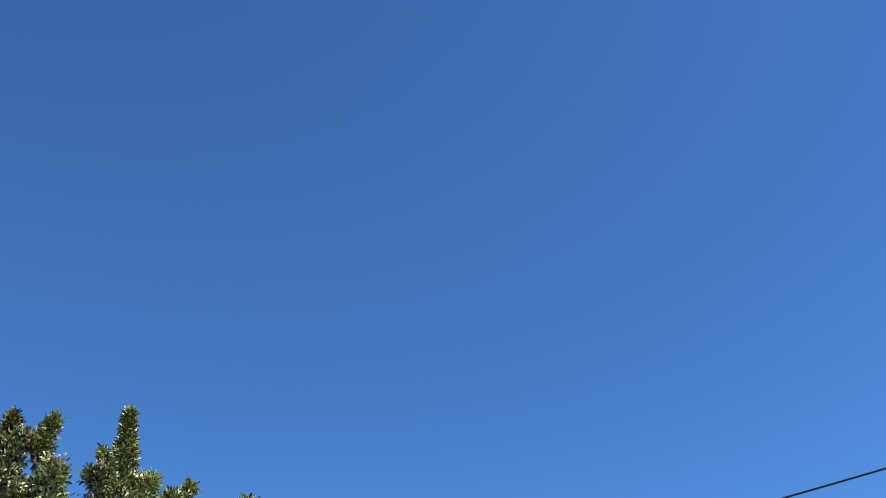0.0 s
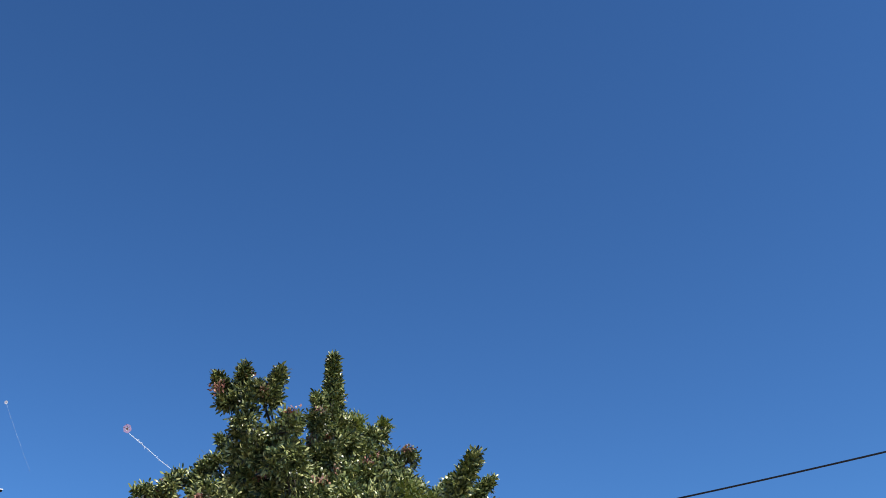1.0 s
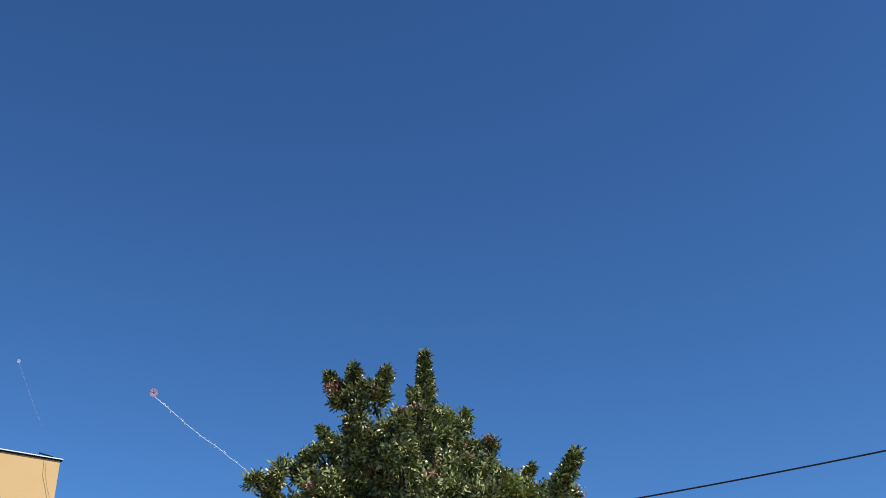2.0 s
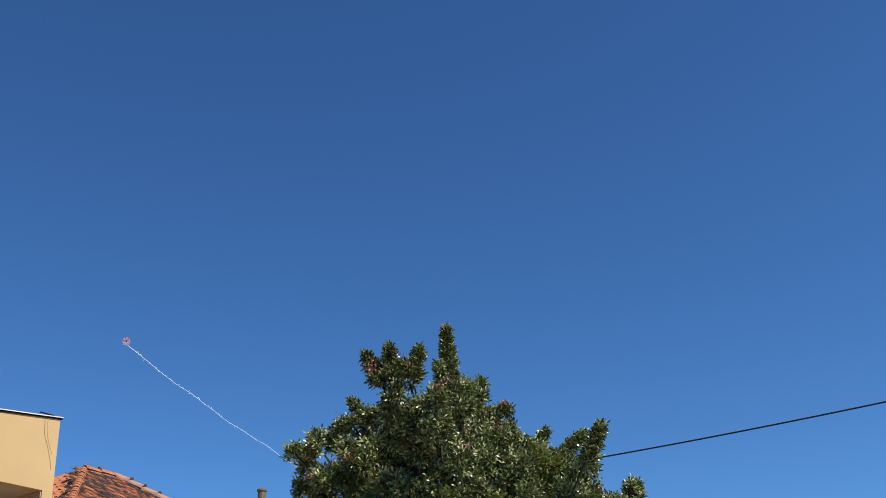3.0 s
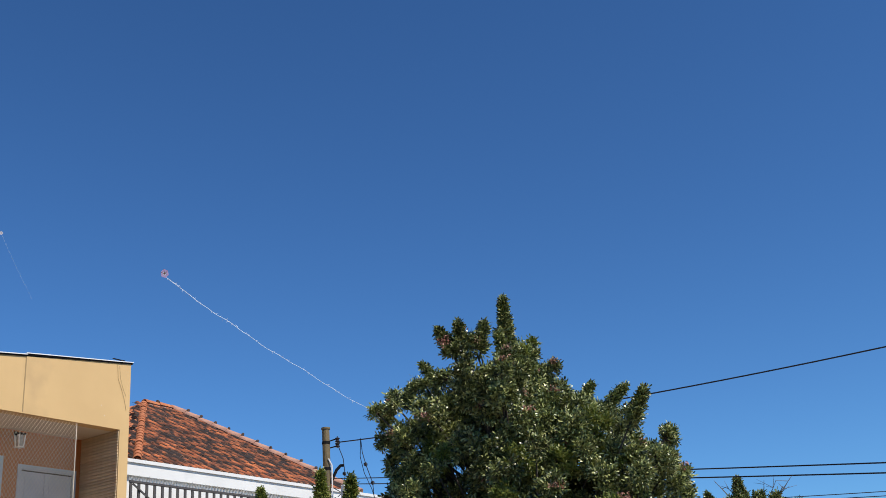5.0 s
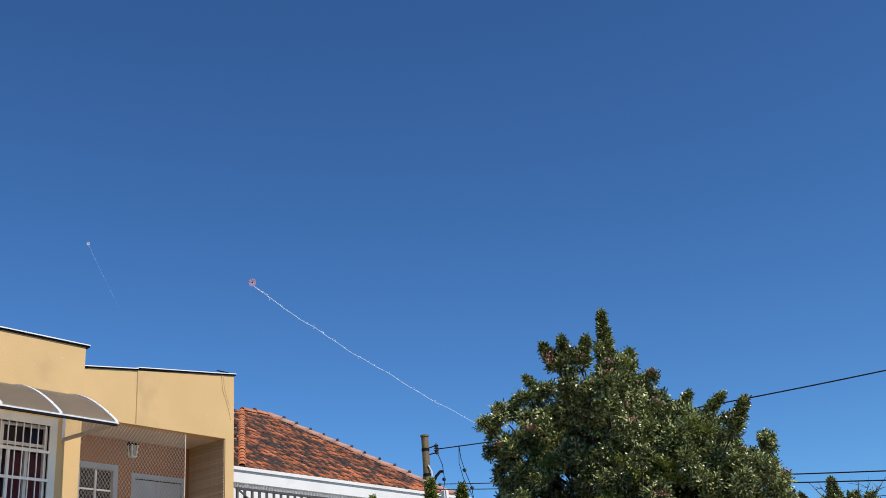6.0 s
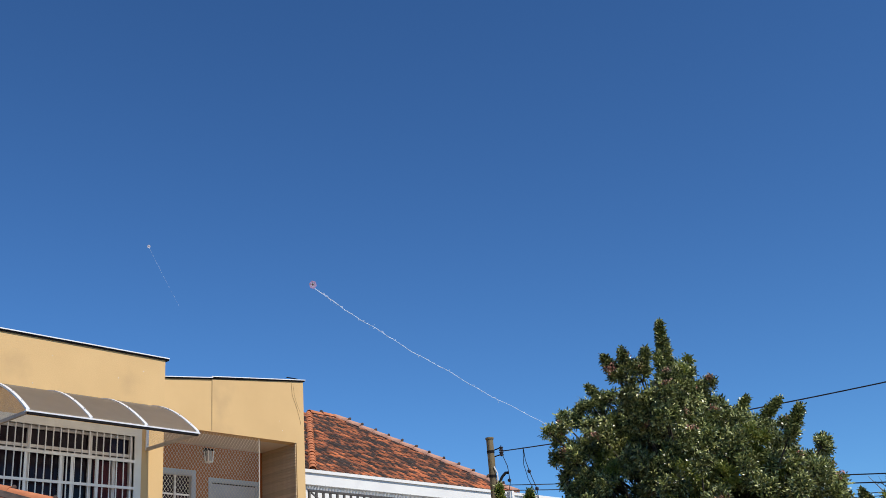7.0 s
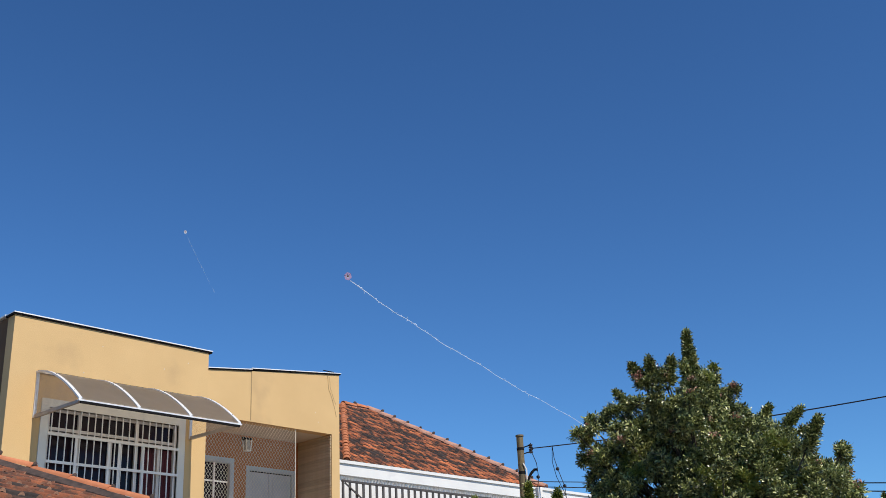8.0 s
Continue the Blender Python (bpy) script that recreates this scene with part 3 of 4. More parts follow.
def cap_run(parent, a, b, count, w, material, name="ridge_tile", clumps=True):
    """Overlapping half-round tiles bedded in mortar along a hip, ridge or verge, with a lump at each lap."""
    a, b = Vector(a), Vector(b)
    d = (b - a).normalized()
    side = d.cross(Vector((0, 0, 1))).normalized()
    up = side.cross(d).normalized()
    base = Matrix((side, d, up)).transposed().to_4x4()
    gauge = (b - a).length / count
    v, f = barrel(gauge * 1.12, w, w * 0.84, sides=6)
    me = bpy.data.meshes.new(name)
    me.from_pydata(v, [], f)
    me.materials.append(material)
    me.polygons.foreach_set("use_smooth", [True] * len(me.polygons))
    me.update()
    bm = bmesh.new()
    bmesh.ops.create_icosphere(bm, subdivisions=2, radius=w * 0.31)
    for q in bm.verts:
        q.co *= 1 + 0.35 * noise.noise(q.co * 14)
        q.co.y *= 0.55
        q.co.z *= 0.7
    lump = bpy.data.meshes.new("mortar_lump")
    bm.to_mesh(lump)
    bm.free()
    lump.materials.append(LUMP)
    rnd = random.Random(3)
    for i in range(count):
        o = new(name, me)
        o.matrix_world = Matrix.Translation(a + d * gauge * i + up * rnd.uniform(0, 0.012)) @ base @ Matrix.Rotation(-0.03 + rnd.uniform(-.01, .01), 4, "X")
        under(parent, o)
        if clumps and i:
            q = new("mortar_lump", lump)
            q.matrix_world = Matrix.Translation(a + d * (gauge * i) + up * (w * 0.39) + side * rnd.uniform(-.03, .03)) @ base @ Matrix.Rotation(rnd.uniform(0, 6), 4, "Y")
            under(parent, q)
    bed = bmesh.new()
    tube(bed, [a - up * 0.05 + d * 0.1, b - up * 0.05 - d * 0.05], w * 0.40, 8)
    under(parent, part("mortar_bed", bed, MORTAR))


# ---- service post with wires ----
PX, PY, PZ = 17.89, 15.31, 5.44
post = empty("service_post", PX, PY, 0, "slender weathered metal service post with insulators", "post")
bm = bmesh.new()
tube(bm, [(PX, PY, 0), (PX, PY, PZ)], 0.055, 14)
under(post, part("pole", bm, POLE, smooth=False))
bm = bmesh.new()
tube(bm, [(PX, PY, PZ), (PX, PY, PZ + 0.025)], [0.066, 0.066], 14)
under(post, part("cap", bm, POLE))
for z in (5.24, 4.86):
    bm = bmesh.new()
    tube(bm, [(PX, PY, z - 0.02), (PX, PY, z + 0.02)], 0.06, 14)
    under(post, part("strap", bm, BLACK))
RX, RY = 0.64, -0.77    # across the view from the post
def rel(a, z, b=0.0):
    return (PX + RX * a + 0.77 * b, PY + RY * a + 0.64 * b, z)
bm = bmesh.new()
tube(bm, [rel(0.03, 5.26), rel(0.17, 5.30)], 0.010, 5)
tube(bm, [rel(0.03, 5.16), rel(0.16, 5.19)], 0.010, 5)
tube(bm, [rel(0.165, 5.16), rel(0.165, 5.33)], 0.008, 5)
under(post, part("insulator_bracket", bm, BLACK))
for z in (5.20, 5.275):
    bm = bmesh.new()
    tube(bm, [rel(0.165, z - 0.032), rel(0.165, z - 0.02), rel(0.165, z), rel(0.165, z + 0.02), rel(0.165, z + 0.032)], [0.03, 0.038, 0.022, 0.038, 0.03], 10)
    under(post, part("insulator", bm, PORCELAIN))
bm = bmesh.new()
tube(bm, [rel(0.05, 4.66), rel(0.08, 4.72), rel(0.14, 4.84), rel(0.20, 4.90), rel(0.25, 4.90)], 0.022, 7)
under(post, part("cable_inlet", bm, BLACK))
under(post, part("junction_box", boxes((PX + 0.12, PX + 0.22, PY - 0.22, PY - 0.14, 4.38, 4.62), bevel=0.01), WHITE))
bm = bmesh.new()
tube(bm, [rel(0.07, 4.2, -.05), rel(0.075, 4.9, -.05), rel(0.03, 5.0, -.06)], 0.012, 5)
under(post, part("conduit", bm, WHITE))
bm = bmesh.new()
tube(bm, [rel(0.17, 5.20), rel(0.24, 5.0), rel(0.26, 4.75), rel(0.20, 4.5), rel(0.14, 4.45)], 0.006, 5)
def hang(d, z):
    return (17.996 + 0.043 * d, 15.18 - d, z)
tube(bm, [hang(0.42, 5.225), hang(0.44, 5.02), hang(0.50, 4.82), hang(0.60, 4.56), hang(0.62, 4.30), hang(0.50, 4.10), hang(0.30, 4.22), rel(0.10, 4.45)], 0.006, 5)
tube(bm, [hang(0.42, 5.225), hang(0.40, 4.96), hang(0.46, 4.72), hang(0.58, 4.48), hang(0.70, 4.12)], 0.005, 5)
tube(bm, [rel(0.06, 4.6), rel(0.3, 4.45), rel(0.6, 4.35), rel(0.8, 4.2)], 0.006, 5)
drops = part("drop_wire", bm, CABLE)
under(post, drops)
for q in (rel(0.25, 4.78), hang(0.49, 4.84), hang(0.60, 4.56)):
    bm = bmesh.new()
    bmesh.ops.create_icosphere(bm, subdivisions=1, radius=0.032, matrix=Matrix.Translation(q))
    under(post, part("connector", bm, CABLE))


def cable(points, r, label):
    bm = bmesh.new()
    tube(bm, points, r, 6)
    return tagged(part("overhead_cable", bm, CABLE, smooth=True), label, "cable", group="overhead cables")

cable(sag_line(rel(0.165, 5.24), WIRE_END, WIRE_SAG, 40), 0.0085, "twisted black supply cable hanging from the service post")
for a, b, r in FAR_WIRES:
    cable(sag_line(a, b, 0.05, 16), r, "thin black street wire stretched behind the tree")

# ---- trees ----
def leaflets(name, root, axis, face, length, width, material, rnd):
    """One mesh of many small folded leaves, each with a root, an axis and the way that its face looks."""
    n = len(root)
    ax = axis / np.linalg.norm(axis, axis=1)[:, None]
    nm = face - ax * np.sum(face * ax, axis=1)[:, None]
    nm /= np.linalg.norm(nm, axis=1)[:, None] + 1e-9
    sd = np.cross(ax, nm)
    L = (length * rnd.uniform(0.7, 1.2, n))[:, None]
    W = (width * rnd.uniform(0.8, 1.2, n))[:, None]
    drop = nm * L * rnd.uniform(-0.02, 0.25, n)[:, None]
    fold = nm * W * 0.16
    v = np.empty((n, 6, 3))
    v[:, 0] = root
    v[:, 1] = root + ax * L * 0.40 + sd * W * 0.46 + fold
    v[:, 2] = root + ax * L * 0.40 - sd * W * 0.46 + fold
    v[:, 3] = root + ax * L * 0.76 + sd * W * 0.42 - drop * 0.5 + fold
    v[:, 4] = root + ax * L * 0.76 - sd * W * 0.42 - drop * 0.5 + fold
    v[:, 5] = root + ax * L - drop
    base = (np.arange(n) * 6)[:, None]
    tris = np.concatenate([base + np.array([[0, 1, 2]]), base + np.array([[5, 4, 3]])])
    mid = base + np.array([[1, 3, 4, 2]])
    me = bpy.data.meshes.new(name)
    me.vertices.add(n * 6)
    me.vertices.foreach_set("co", v.reshape(-1))
    loops = np.concatenate([tris.reshape(-1), mid.reshape(-1)]).astype(np.int32)
    me.loops.add(len(loops))
    me.loops.foreach_set("vertex_index", loops)
    starts = np.concatenate([np.arange(n * 2) * 3, n * 6 + np.arange(n) * 4]).astype(np.int32)
    me.polygons.add(n * 3)
    me.polygons.foreach_set("loop_start", starts)
    me.update(calc_edges=True)
    me.materials.append(material)
    return new(name, me)


def sprays(tips, dirs, size, rnd, per=7, pairs=3):
    """Compound leaves fanning in a spiral from each twig end: roots, axes and faces of all their leaflets."""
    d = dirs / np.linalg.norm(dirs, axis=1)[:, None]
    n = len(tips)
    a = np.cross(d, rnd.normal(size=(n, 3)))
    a /= np.linalg.norm(a, axis=1)[:, None]
    b = np.cross(d, a)
    P, A, F = [], [], []
    for j in range(per):
        u = (j + 0.5) / per
        ang = 2.4 * j + rnd.uniform(-0.4, 0.4, n)
        rad = np.cos(ang)[:, None] * a + np.sin(ang)[:, None] * b
        r = rad * (0.35 + 0.75 * u) + d * (1.0 - 0.75 * u) + rnd.normal(size=(n, 3)) * 0.10
        r /= np.linalg.norm(r, axis=1)[:, None]
        face = d * 0.7 + rad * 0.45 + rnd.normal(size=(n, 3)) * 0.35
        face -= r * np.sum(face * r, axis=1)[:, None]
        face /= np.linalg.norm(face, axis=1)[:, None]
        side = np.cross(r, face)
        root = tips - d * (size * 0.85 * u)[:, None]
        rachis = (size * rnd.uniform(0.75, 1.1, n))[:, None]
        for k in range(pairs):
            f = 0.30 + 0.62 * k / pairs
            for sg in (-1, 1):
                P.append(root + r * rachis * (f + 0.06 * sg) - face * rachis * 0.12 * f * f)
                A.append(r * (0.45 + 0.25 * f) + side * sg * 0.85 - face * 0.12 + rnd.normal(size=(n, 3)) * 0.10)
                F.append(face + rnd.normal(size=(n, 3)) * 0.40)
        P.append(root + r * rachis - face * rachis * 0.14)
        A.append(r - face * 0.2)
        F.append(face + rnd.normal(size=(n, 3)) * 0.2)
    return np.concatenate(P), np.concatenate(A), np.concatenate(F)


def leafy_tree(name, trunk, lean_top, shoots, lobes, filler, label, seed, leaf=(0.041, 0.0138), spread=0.056, young=0.12, heads=(), head_share=0.0, trunk_r=0.13):
    """A tree: tapered trunk and limbs; shoots (tip, length, radius) and rounded lobes (top, radius) of leafy twigs; filler lobes in a crown."""
    rnd = np.random.default_rng(seed)
    tree = empty(name, *trunk, label, "tree")
    t0, top = np.array(trunk, float), np.array(lean_top, float)
    wood = bmesh.new()
    us = np.linspace(0, 1, 10)
    leader = [t0 + (top - t0) * u + np.array([0.05 * math.sin(5 * u), 0.05 * math.cos(4 * u), 0]) * (1 if 0 < u < 1 else 0) for u in us]
    tube(wood, [Vector(p) for p in leader], [trunk_r * (1 - 0.93 * u) for u in us], 9)
    T, D, K, Z, pink = [], [], [], [], []

    def stem(z):
        return t0 + (top - t0) * np.clip((z - t0[2]) / (top[2] - t0[2]), 0.05, 0.97)

    def limb(to, r):
        hor = np.hypot(*(to[:2] - t0[:2]))
        root = stem(max(t0[2] + 0.3 * (to[2] - t0[2]), to[2] - 0.35 - 0.75 * hor))
        bend = (root + to) / 2 + np.append(rnd.normal(size=2) * 0.05, -0.10)
        tube(wood, [Vector(root), Vector(bend), Vector(to)], [r, r * 0.65, r * 0.3], 6)

    def outward(p):
        w = p - stem(p[2] - 0.25)
        w[2] = abs(w[2]) * 0.4 + 0.45 * np.hypot(w[0], w[1]) + 0.15
        return w / np.linalg.norm(w)

    def lobe(crest, r, fresh, wooded=True):
        way = outward(crest)
        core = crest - np.array([0, 0, 1]) * (r + spread * 0.9)
        count = int(6 + 760 * r * r + 30 * r)
        q = rnd.normal(size=(count, 3))
        q /= np.linalg.norm(q, axis=1)[:, None]
        low = q @ way < -0.45
        q[low] -= 1.6 * (q[low] @ way)[:, None] * way
        deep = rnd.uniform(0.55, 1.0, count) ** 0.6
        T.append(core + q * (r * deep * rnd.uniform(0.85, 1.2, count))[:, None])
        D.append(q * 0.9 + way * 0.45 + np.array([0, 0, 0.30]) + rnd.normal(size=(count, 3)) * 0.18)
        K.append(np.full(count, fresh))
        Z.append(np.ones(count))
        if wooded:
            limb(core - way * r * 0.3, 0.022)
            for i in range(0, count, 4):
                tube(wood, [Vector(core - way * r * 0.3), Vector(T[-1][i])], [0.007, 0.003], 4)
        if rnd.uniform() < head_share:
            i = rnd.integers(count)
            pink.append(T[-1][i] + D[-1][i] * 0.03)

    for crest, length, radius, way in shoots:
        crest, way = np.array(crest, float), np.array(way, float)
        way /= np.linalg.norm(way)
        count = int(length * 75 * (1 + radius / 0.05))
        s = (np.arange(count) + rnd.uniform(0, 1, count)) / count
        q = rnd.normal(size=(count, 3))
        q -= (q @ way)[:, None] * way
        q /= np.linalg.norm(q, axis=1)[:, None]
        tip = crest - way * spread * 0.7
        T.append(tip - way * (length * s)[:, None] + q * (radius * np.minimum(1.15, s * 1.5) * rnd.uniform(0.5, 1, count))[:, None])
        D.append(way * (1.15 - 0.5 * s)[:, None] + q * (0.25 + 0.6 * s)[:, None] + np.array([0, 0, 0.1]))
        K.append(np.full(count, young > 0.5))
        Z.append(0.62 + 0.5 * s)
        foot = tip - way * length
        limb(foot, 0.02)
        tube(wood, [Vector(foot), Vector(tip)], [0.010, 0.003], 5)
    for crest, r, *fresh in lobes:
        crest = np.array(crest, float)
        lobe(crest, r, bool(fresh))
        inner = stem(crest[2] - 0.3)                  # leafy growth along the limb that carries it
        for f in (0.14, 0.40, 0.68):
            p = crest + (inner - crest) * f + rnd.normal(size=3) * 0.05
            p[2] = crest[2] - 0.15 - 0.20 * f - abs(rnd.normal()) * 0.07
            lobe(p, rnd.uniform(0.07, 0.12), rnd.uniform() < young, False)
    placed = []
    tries = 0
    while len(placed) < filler["count"] and tries < 20000:
        tries += 1
        z = rnd.uniform(*filler["z"])
        ang = rnd.uniform(0, 2 * np.pi)
        R = np.interp(z, filler["zs"], filler["rs"]) * (1 + 0.10 * math.sin(3 * ang + z * 2.3) + 0.06 * math.sin(7 * ang - z * 5))
        r = R * (rnd.uniform(0.90, 1.0) if tries % 3 else rnd.uniform(0.3, 0.85))
        p = np.array([filler["c"][0] + r * math.cos(ang), filler["c"][1] + r * math.sin(ang), z])
        if all(np.sum((p - o) ** 2) > filler["gap"] ** 2 for o in placed):
            lobe(p, rnd.uniform(*filler["r"]), rnd.uniform() < young, len(placed) % 2 == 0)
            placed.append(p)
    T, D, K, Z = np.concatenate(T), np.concatenate(D), np.concatenate(K), np.concatenate(Z)
    obs = [part("trunk", wood, BARK, smooth=True)]
    for what, fresh, m, lab in (("crown", False, LEAF, ""), ("young_leaf_spray", True, LEAF_NEW, "yellow-green young leaves")):
        k = K == fresh
        if k.any():
            p, w, f = sprays(T[k], D[k], spread * Z[k] * rnd.uniform(0.8, 1.2, k.sum()), rnd)
            obs.append(tagged(leaflets(what, p, w, f, *leaf, m, rnd), lab, kind="stuff"))
    pink = list(heads) + pink
    if pink:
        q = np.repeat(np.array(pink), 60, axis=0)
        q = q + rnd.normal(size=q.shape) * [0.024, 0.024, 0.018]
        obs.append(tagged(leaflets("seed_head", q, rnd.normal(size=q.shape) + [0, 0, 0.5], rnd.normal(size=q.shape), 0.022, 0.014, BERRY, rnd), "dusty pink seed heads", kind="stuff"))
    under(tree, *obs)
    return tree


# the street tree: leading shoots that make the outline (tip, length, radius, way), then rounded lobes (top, radius)
SHOOTS = [((14.39, 9.95, 5.245), 0.52, 0.052, (0.02, 0, 1)), ((13.56, 9.645, 4.735), 0.26, 0.025, (0.25, -0.1, 1)), ((13.91, 8.39, 3.94), 0.30, 0.028, (0.32, -0.45, 1)),
          ((15.38, 9.24, 4.40), 0.26, 0.030, (0.5, -0.6, 0.8)), ((15.39, 9.61, 4.50), 0.20, 0.028, (0.4, -0.4, 0.9)), ((13.96, 10.67, 4.66), 0.16, 0.01, (-0.5, 0.4, 0.8)),
          ((13.36, 9.79, 4.735), 0.20, 0.03, (-0.1, 0, 1)), ((13.27, 9.97, 4.69), 0.18, 0.035, (-0.5, 0.2, 0.8)), ((14.15, 9.9, 4.84), 0.3, 0.03, (-0.3, 0, 1))]
LOBES = [((13.75, 10.75, 3.96), 0.11), ((13.68, 10.58, 3.78), 0.12), ((13.86, 10.80, 3.74), 0.11), ((13.72, 10.70, 3.55), 0.12),
         ((13.65, 9.12, 3.56), 0.12, 1), ((13.85, 8.95, 3.50), 0.12), ((13.5, 9.35, 3.60), 0.12, 1), ((14.05, 8.8, 3.60), 0.11, 1), ((13.42, 9.70, 4.62), 0.05), ((13.33, 9.85, 4.56), 0.06), ((14.40, 9.95, 5.05), 0.02), ((14.41, 9.94, 4.95), 0.04), ((13.75, 9.05, 3.76), 0.10), ((13.45, 9.7, 3.75), 0.11),
         ((13.75, 9.30, 3.80), 0.12), ((14.0, 9.10, 3.60), 0.12), ((13.55, 9.60, 3.62), 0.12), ((13.82, 9.32, 3.98), 0.10), ((14.3, 9.0, 3.72), 0.12), ((13.6, 9.4, 3.35), 0.13), ((14.1, 8.9, 3.32), 0.13), ((13.9, 9.2, 3.25), 0.13), ((14.42, 9.93, 4.80), 0.07), ((14.68, 10.02, 4.92), 0.07, 1), ((14.92, 10.05, 4.86), 0.085), ((14.56, 9.98, 4.84), 0.075), ((14.05, 10.45, 4.60), 0.08), ((13.97, 10.75, 4.52), 0.07), ((14.2, 10.6, 4.62), 0.09), ((13.86, 10.90, 4.45), 0.06), ((13.82, 10.96, 4.32), 0.07), ((14.38, 9.90, 4.66), 0.11), ((14.50, 9.98, 4.46), 0.13), ((13.38, 9.76, 4.60), 0.085), ((13.40, 9.74, 4.45), 0.10), ((13.48, 9.72, 4.28), 0.11),
         ((13.42, 9.44, 4.33), 0.085), ((13.46, 9.48, 4.16), 0.11), ((14.0, 9.74, 4.60), 0.065), ((14.05, 9.72, 4.44), 0.10),
         ((15.20, 10.15, 5.06), 0.035, 1), ((15.05, 10.10, 4.92), 0.07), ((15.34, 10.02, 4.82), 0.085), ((15.10, 10.05, 4.72), 0.11), ((14.85, 10.0, 4.60), 0.12), ((15.25, 9.90, 4.55), 0.11), ((14.60, 9.58, 4.40), 0.09),
         ((13.92, 10.60, 4.50), 0.05), ((14.16, 10.33, 4.52), 0.10), ((13.95, 10.78, 4.45), 0.08), ((13.80, 10.93, 4.30), 0.06), ((13.76, 10.97, 4.02), 0.06), ((13.78, 10.96, 4.20), 0.05), ((13.80, 10.90, 3.84), 0.08),
         ((13.55, 10.88, 4.24), 0.05), ((13.66, 10.75, 4.30), 0.05), ((13.82, 10.58, 4.30), 0.06), ((14.05, 10.6, 4.40), 0.10), ((13.75, 10.4, 4.18), 0.12),
         ((14.76, 9.52, 4.30), 0.08), ((15.10, 9.50, 4.30), 0.10), ((15.20, 9.20, 4.18), 0.09), ((15.98, 9.17, 4.08), 0.08), ((15.80, 9.15, 3.90), 0.10), ((15.55, 9.0, 3.98), 0.09), ((14.95, 8.63, 3.47), 0.055), ((14.85, 8.75, 3.52), 0.09), ((15.05, 8.90, 3.75), 0.10),
         ((14.1, 8.72, 3.62), 0.09), ((14.45, 8.85, 3.75), 0.10)]
street_tree = leafy_tree("street_tree", (14.25, 10.05, 0), (14.39, 9.95, 5.15), SHOOTS, LOBES,
                         {"c": (14.48, 9.79), "z": (2.3, 4.22), "zs": (2.3, 2.9, 3.4, 3.7, 3.9, 4.1, 4.25), "rs": (1.15, 1.36, 1.33, 1.18, 1.00, 0.72, 0.45), "count": 270, "gap": 0.21, "r": (0.07, 0.13)},
                         "dense evergreen street tree with pink seed heads", 4, head_share=0.16,
                         heads=[(13.42, 9.42, 4.29), (13.20, 9.84, 4.50), (13.44, 9.46, 4.25), (14.96, 8.60, 3.44), (14.0, 9.72, 4.57), (13.4, 9.78, 4.62), (14.92, 8.62, 3.41)])

# slender shrub in front of the service post
shrub = leafy_tree("shrub", (13.85, 12.0, 0), (13.9, 11.95, 3.6),
                   [((13.95, 11.93, 3.87), 0.35, 0.04, (0, 0, 1)), ((13.49, 11.16, 3.64), 0.3, 0.03, (-0.2, -0.2, 1)), ((14.07, 12.87, 3.85), 0.3, 0.03, (0, 0.2, 1)), ((14.22, 12.73, 3.72), 0.3, 0.03, (0.2, 0.2, 1))],
                   [((13.9, 11.9, 3.60), 0.08, 1), ((14.1, 12.78, 3.60), 0.06, 1)],
                   {"c": (13.85, 11.9), "z": (1.8, 3.3), "zs": (1.8, 3.3), "rs": (0.5, 0.35), "count": 22, "gap": 0.2, "r": (0.06, 0.12)}, "slender leafy shrub beside the service post", 8, young=0.7, trunk_r=0.05)

# farther roadside tree with bare twigs beside the street
far_tree = leafy_tree("roadside_tree", (23.2, 11.1, 0), (23.18, 11.2, 4.4),
                      [((23.15, 11.22, 4.66), 0.4, 0.08, (0, 0, 1)), ((22.98, 11.72, 4.46), 0.3, 0.06, (-0.2, 0.3, 1))],
                      [((23.29, 10.94, 4.43), 0.10), ((23.37, 10.73, 4.38), 0.11), ((23.47, 10.5, 4.22), 0.12), ((22.95, 11.9, 4.2), 0.11), ((23.15, 11.3, 4.42), 0.13, 1)],
                      {"c": (23.2, 11.1), "z": (2.6, 4.0), "zs": (2.6, 4.0), "rs": (0.9, 0.6), "count": 40, "gap": 0.26, "r": (0.1, 0.16)}, "leafy roadside tree with bare grey upper twigs", 12, leaf=(0.055, 0.018), spread=0.075, young=0.25, trunk_r=0.08)
tw = bmesh.new()
rt = random.Random(21)
for tip in ((23.02, 11.56, 4.62), (23.43, 10.47, 4.52), (23.37, 10.67, 4.52), (23.1, 11.4, 4.5), (23.42, 10.6, 4.42), (23.33, 10.85, 4.55)):
    tip = Vector(tip)
    root = Vector((23.25, 11.0, 3.9))
    mid = root.lerp(tip, 0.6) + Vector((rt.uniform(-.1, .1), rt.uniform(-.1, .1), rt.uniform(-.08, .08)))
    tube(tw, [root, mid, tip], [0.016, 0.009, 0.003], 5)
    for _ in range(4):
        u = rt.uniform(0.4, 0.9)
        p = root.lerp(mid, u) if rt.random() < 0.3 else mid.lerp(tip, u)
        tube(tw, [p, p + Vector((rt.uniform(-.2, .2), rt.uniform(-.25, .25), rt.uniform(0.0, .18)))], [0.006, 0.002], 4)
under(far_tree, part("bare_twigs", tw, TWIG, label="bare grey twigs"))

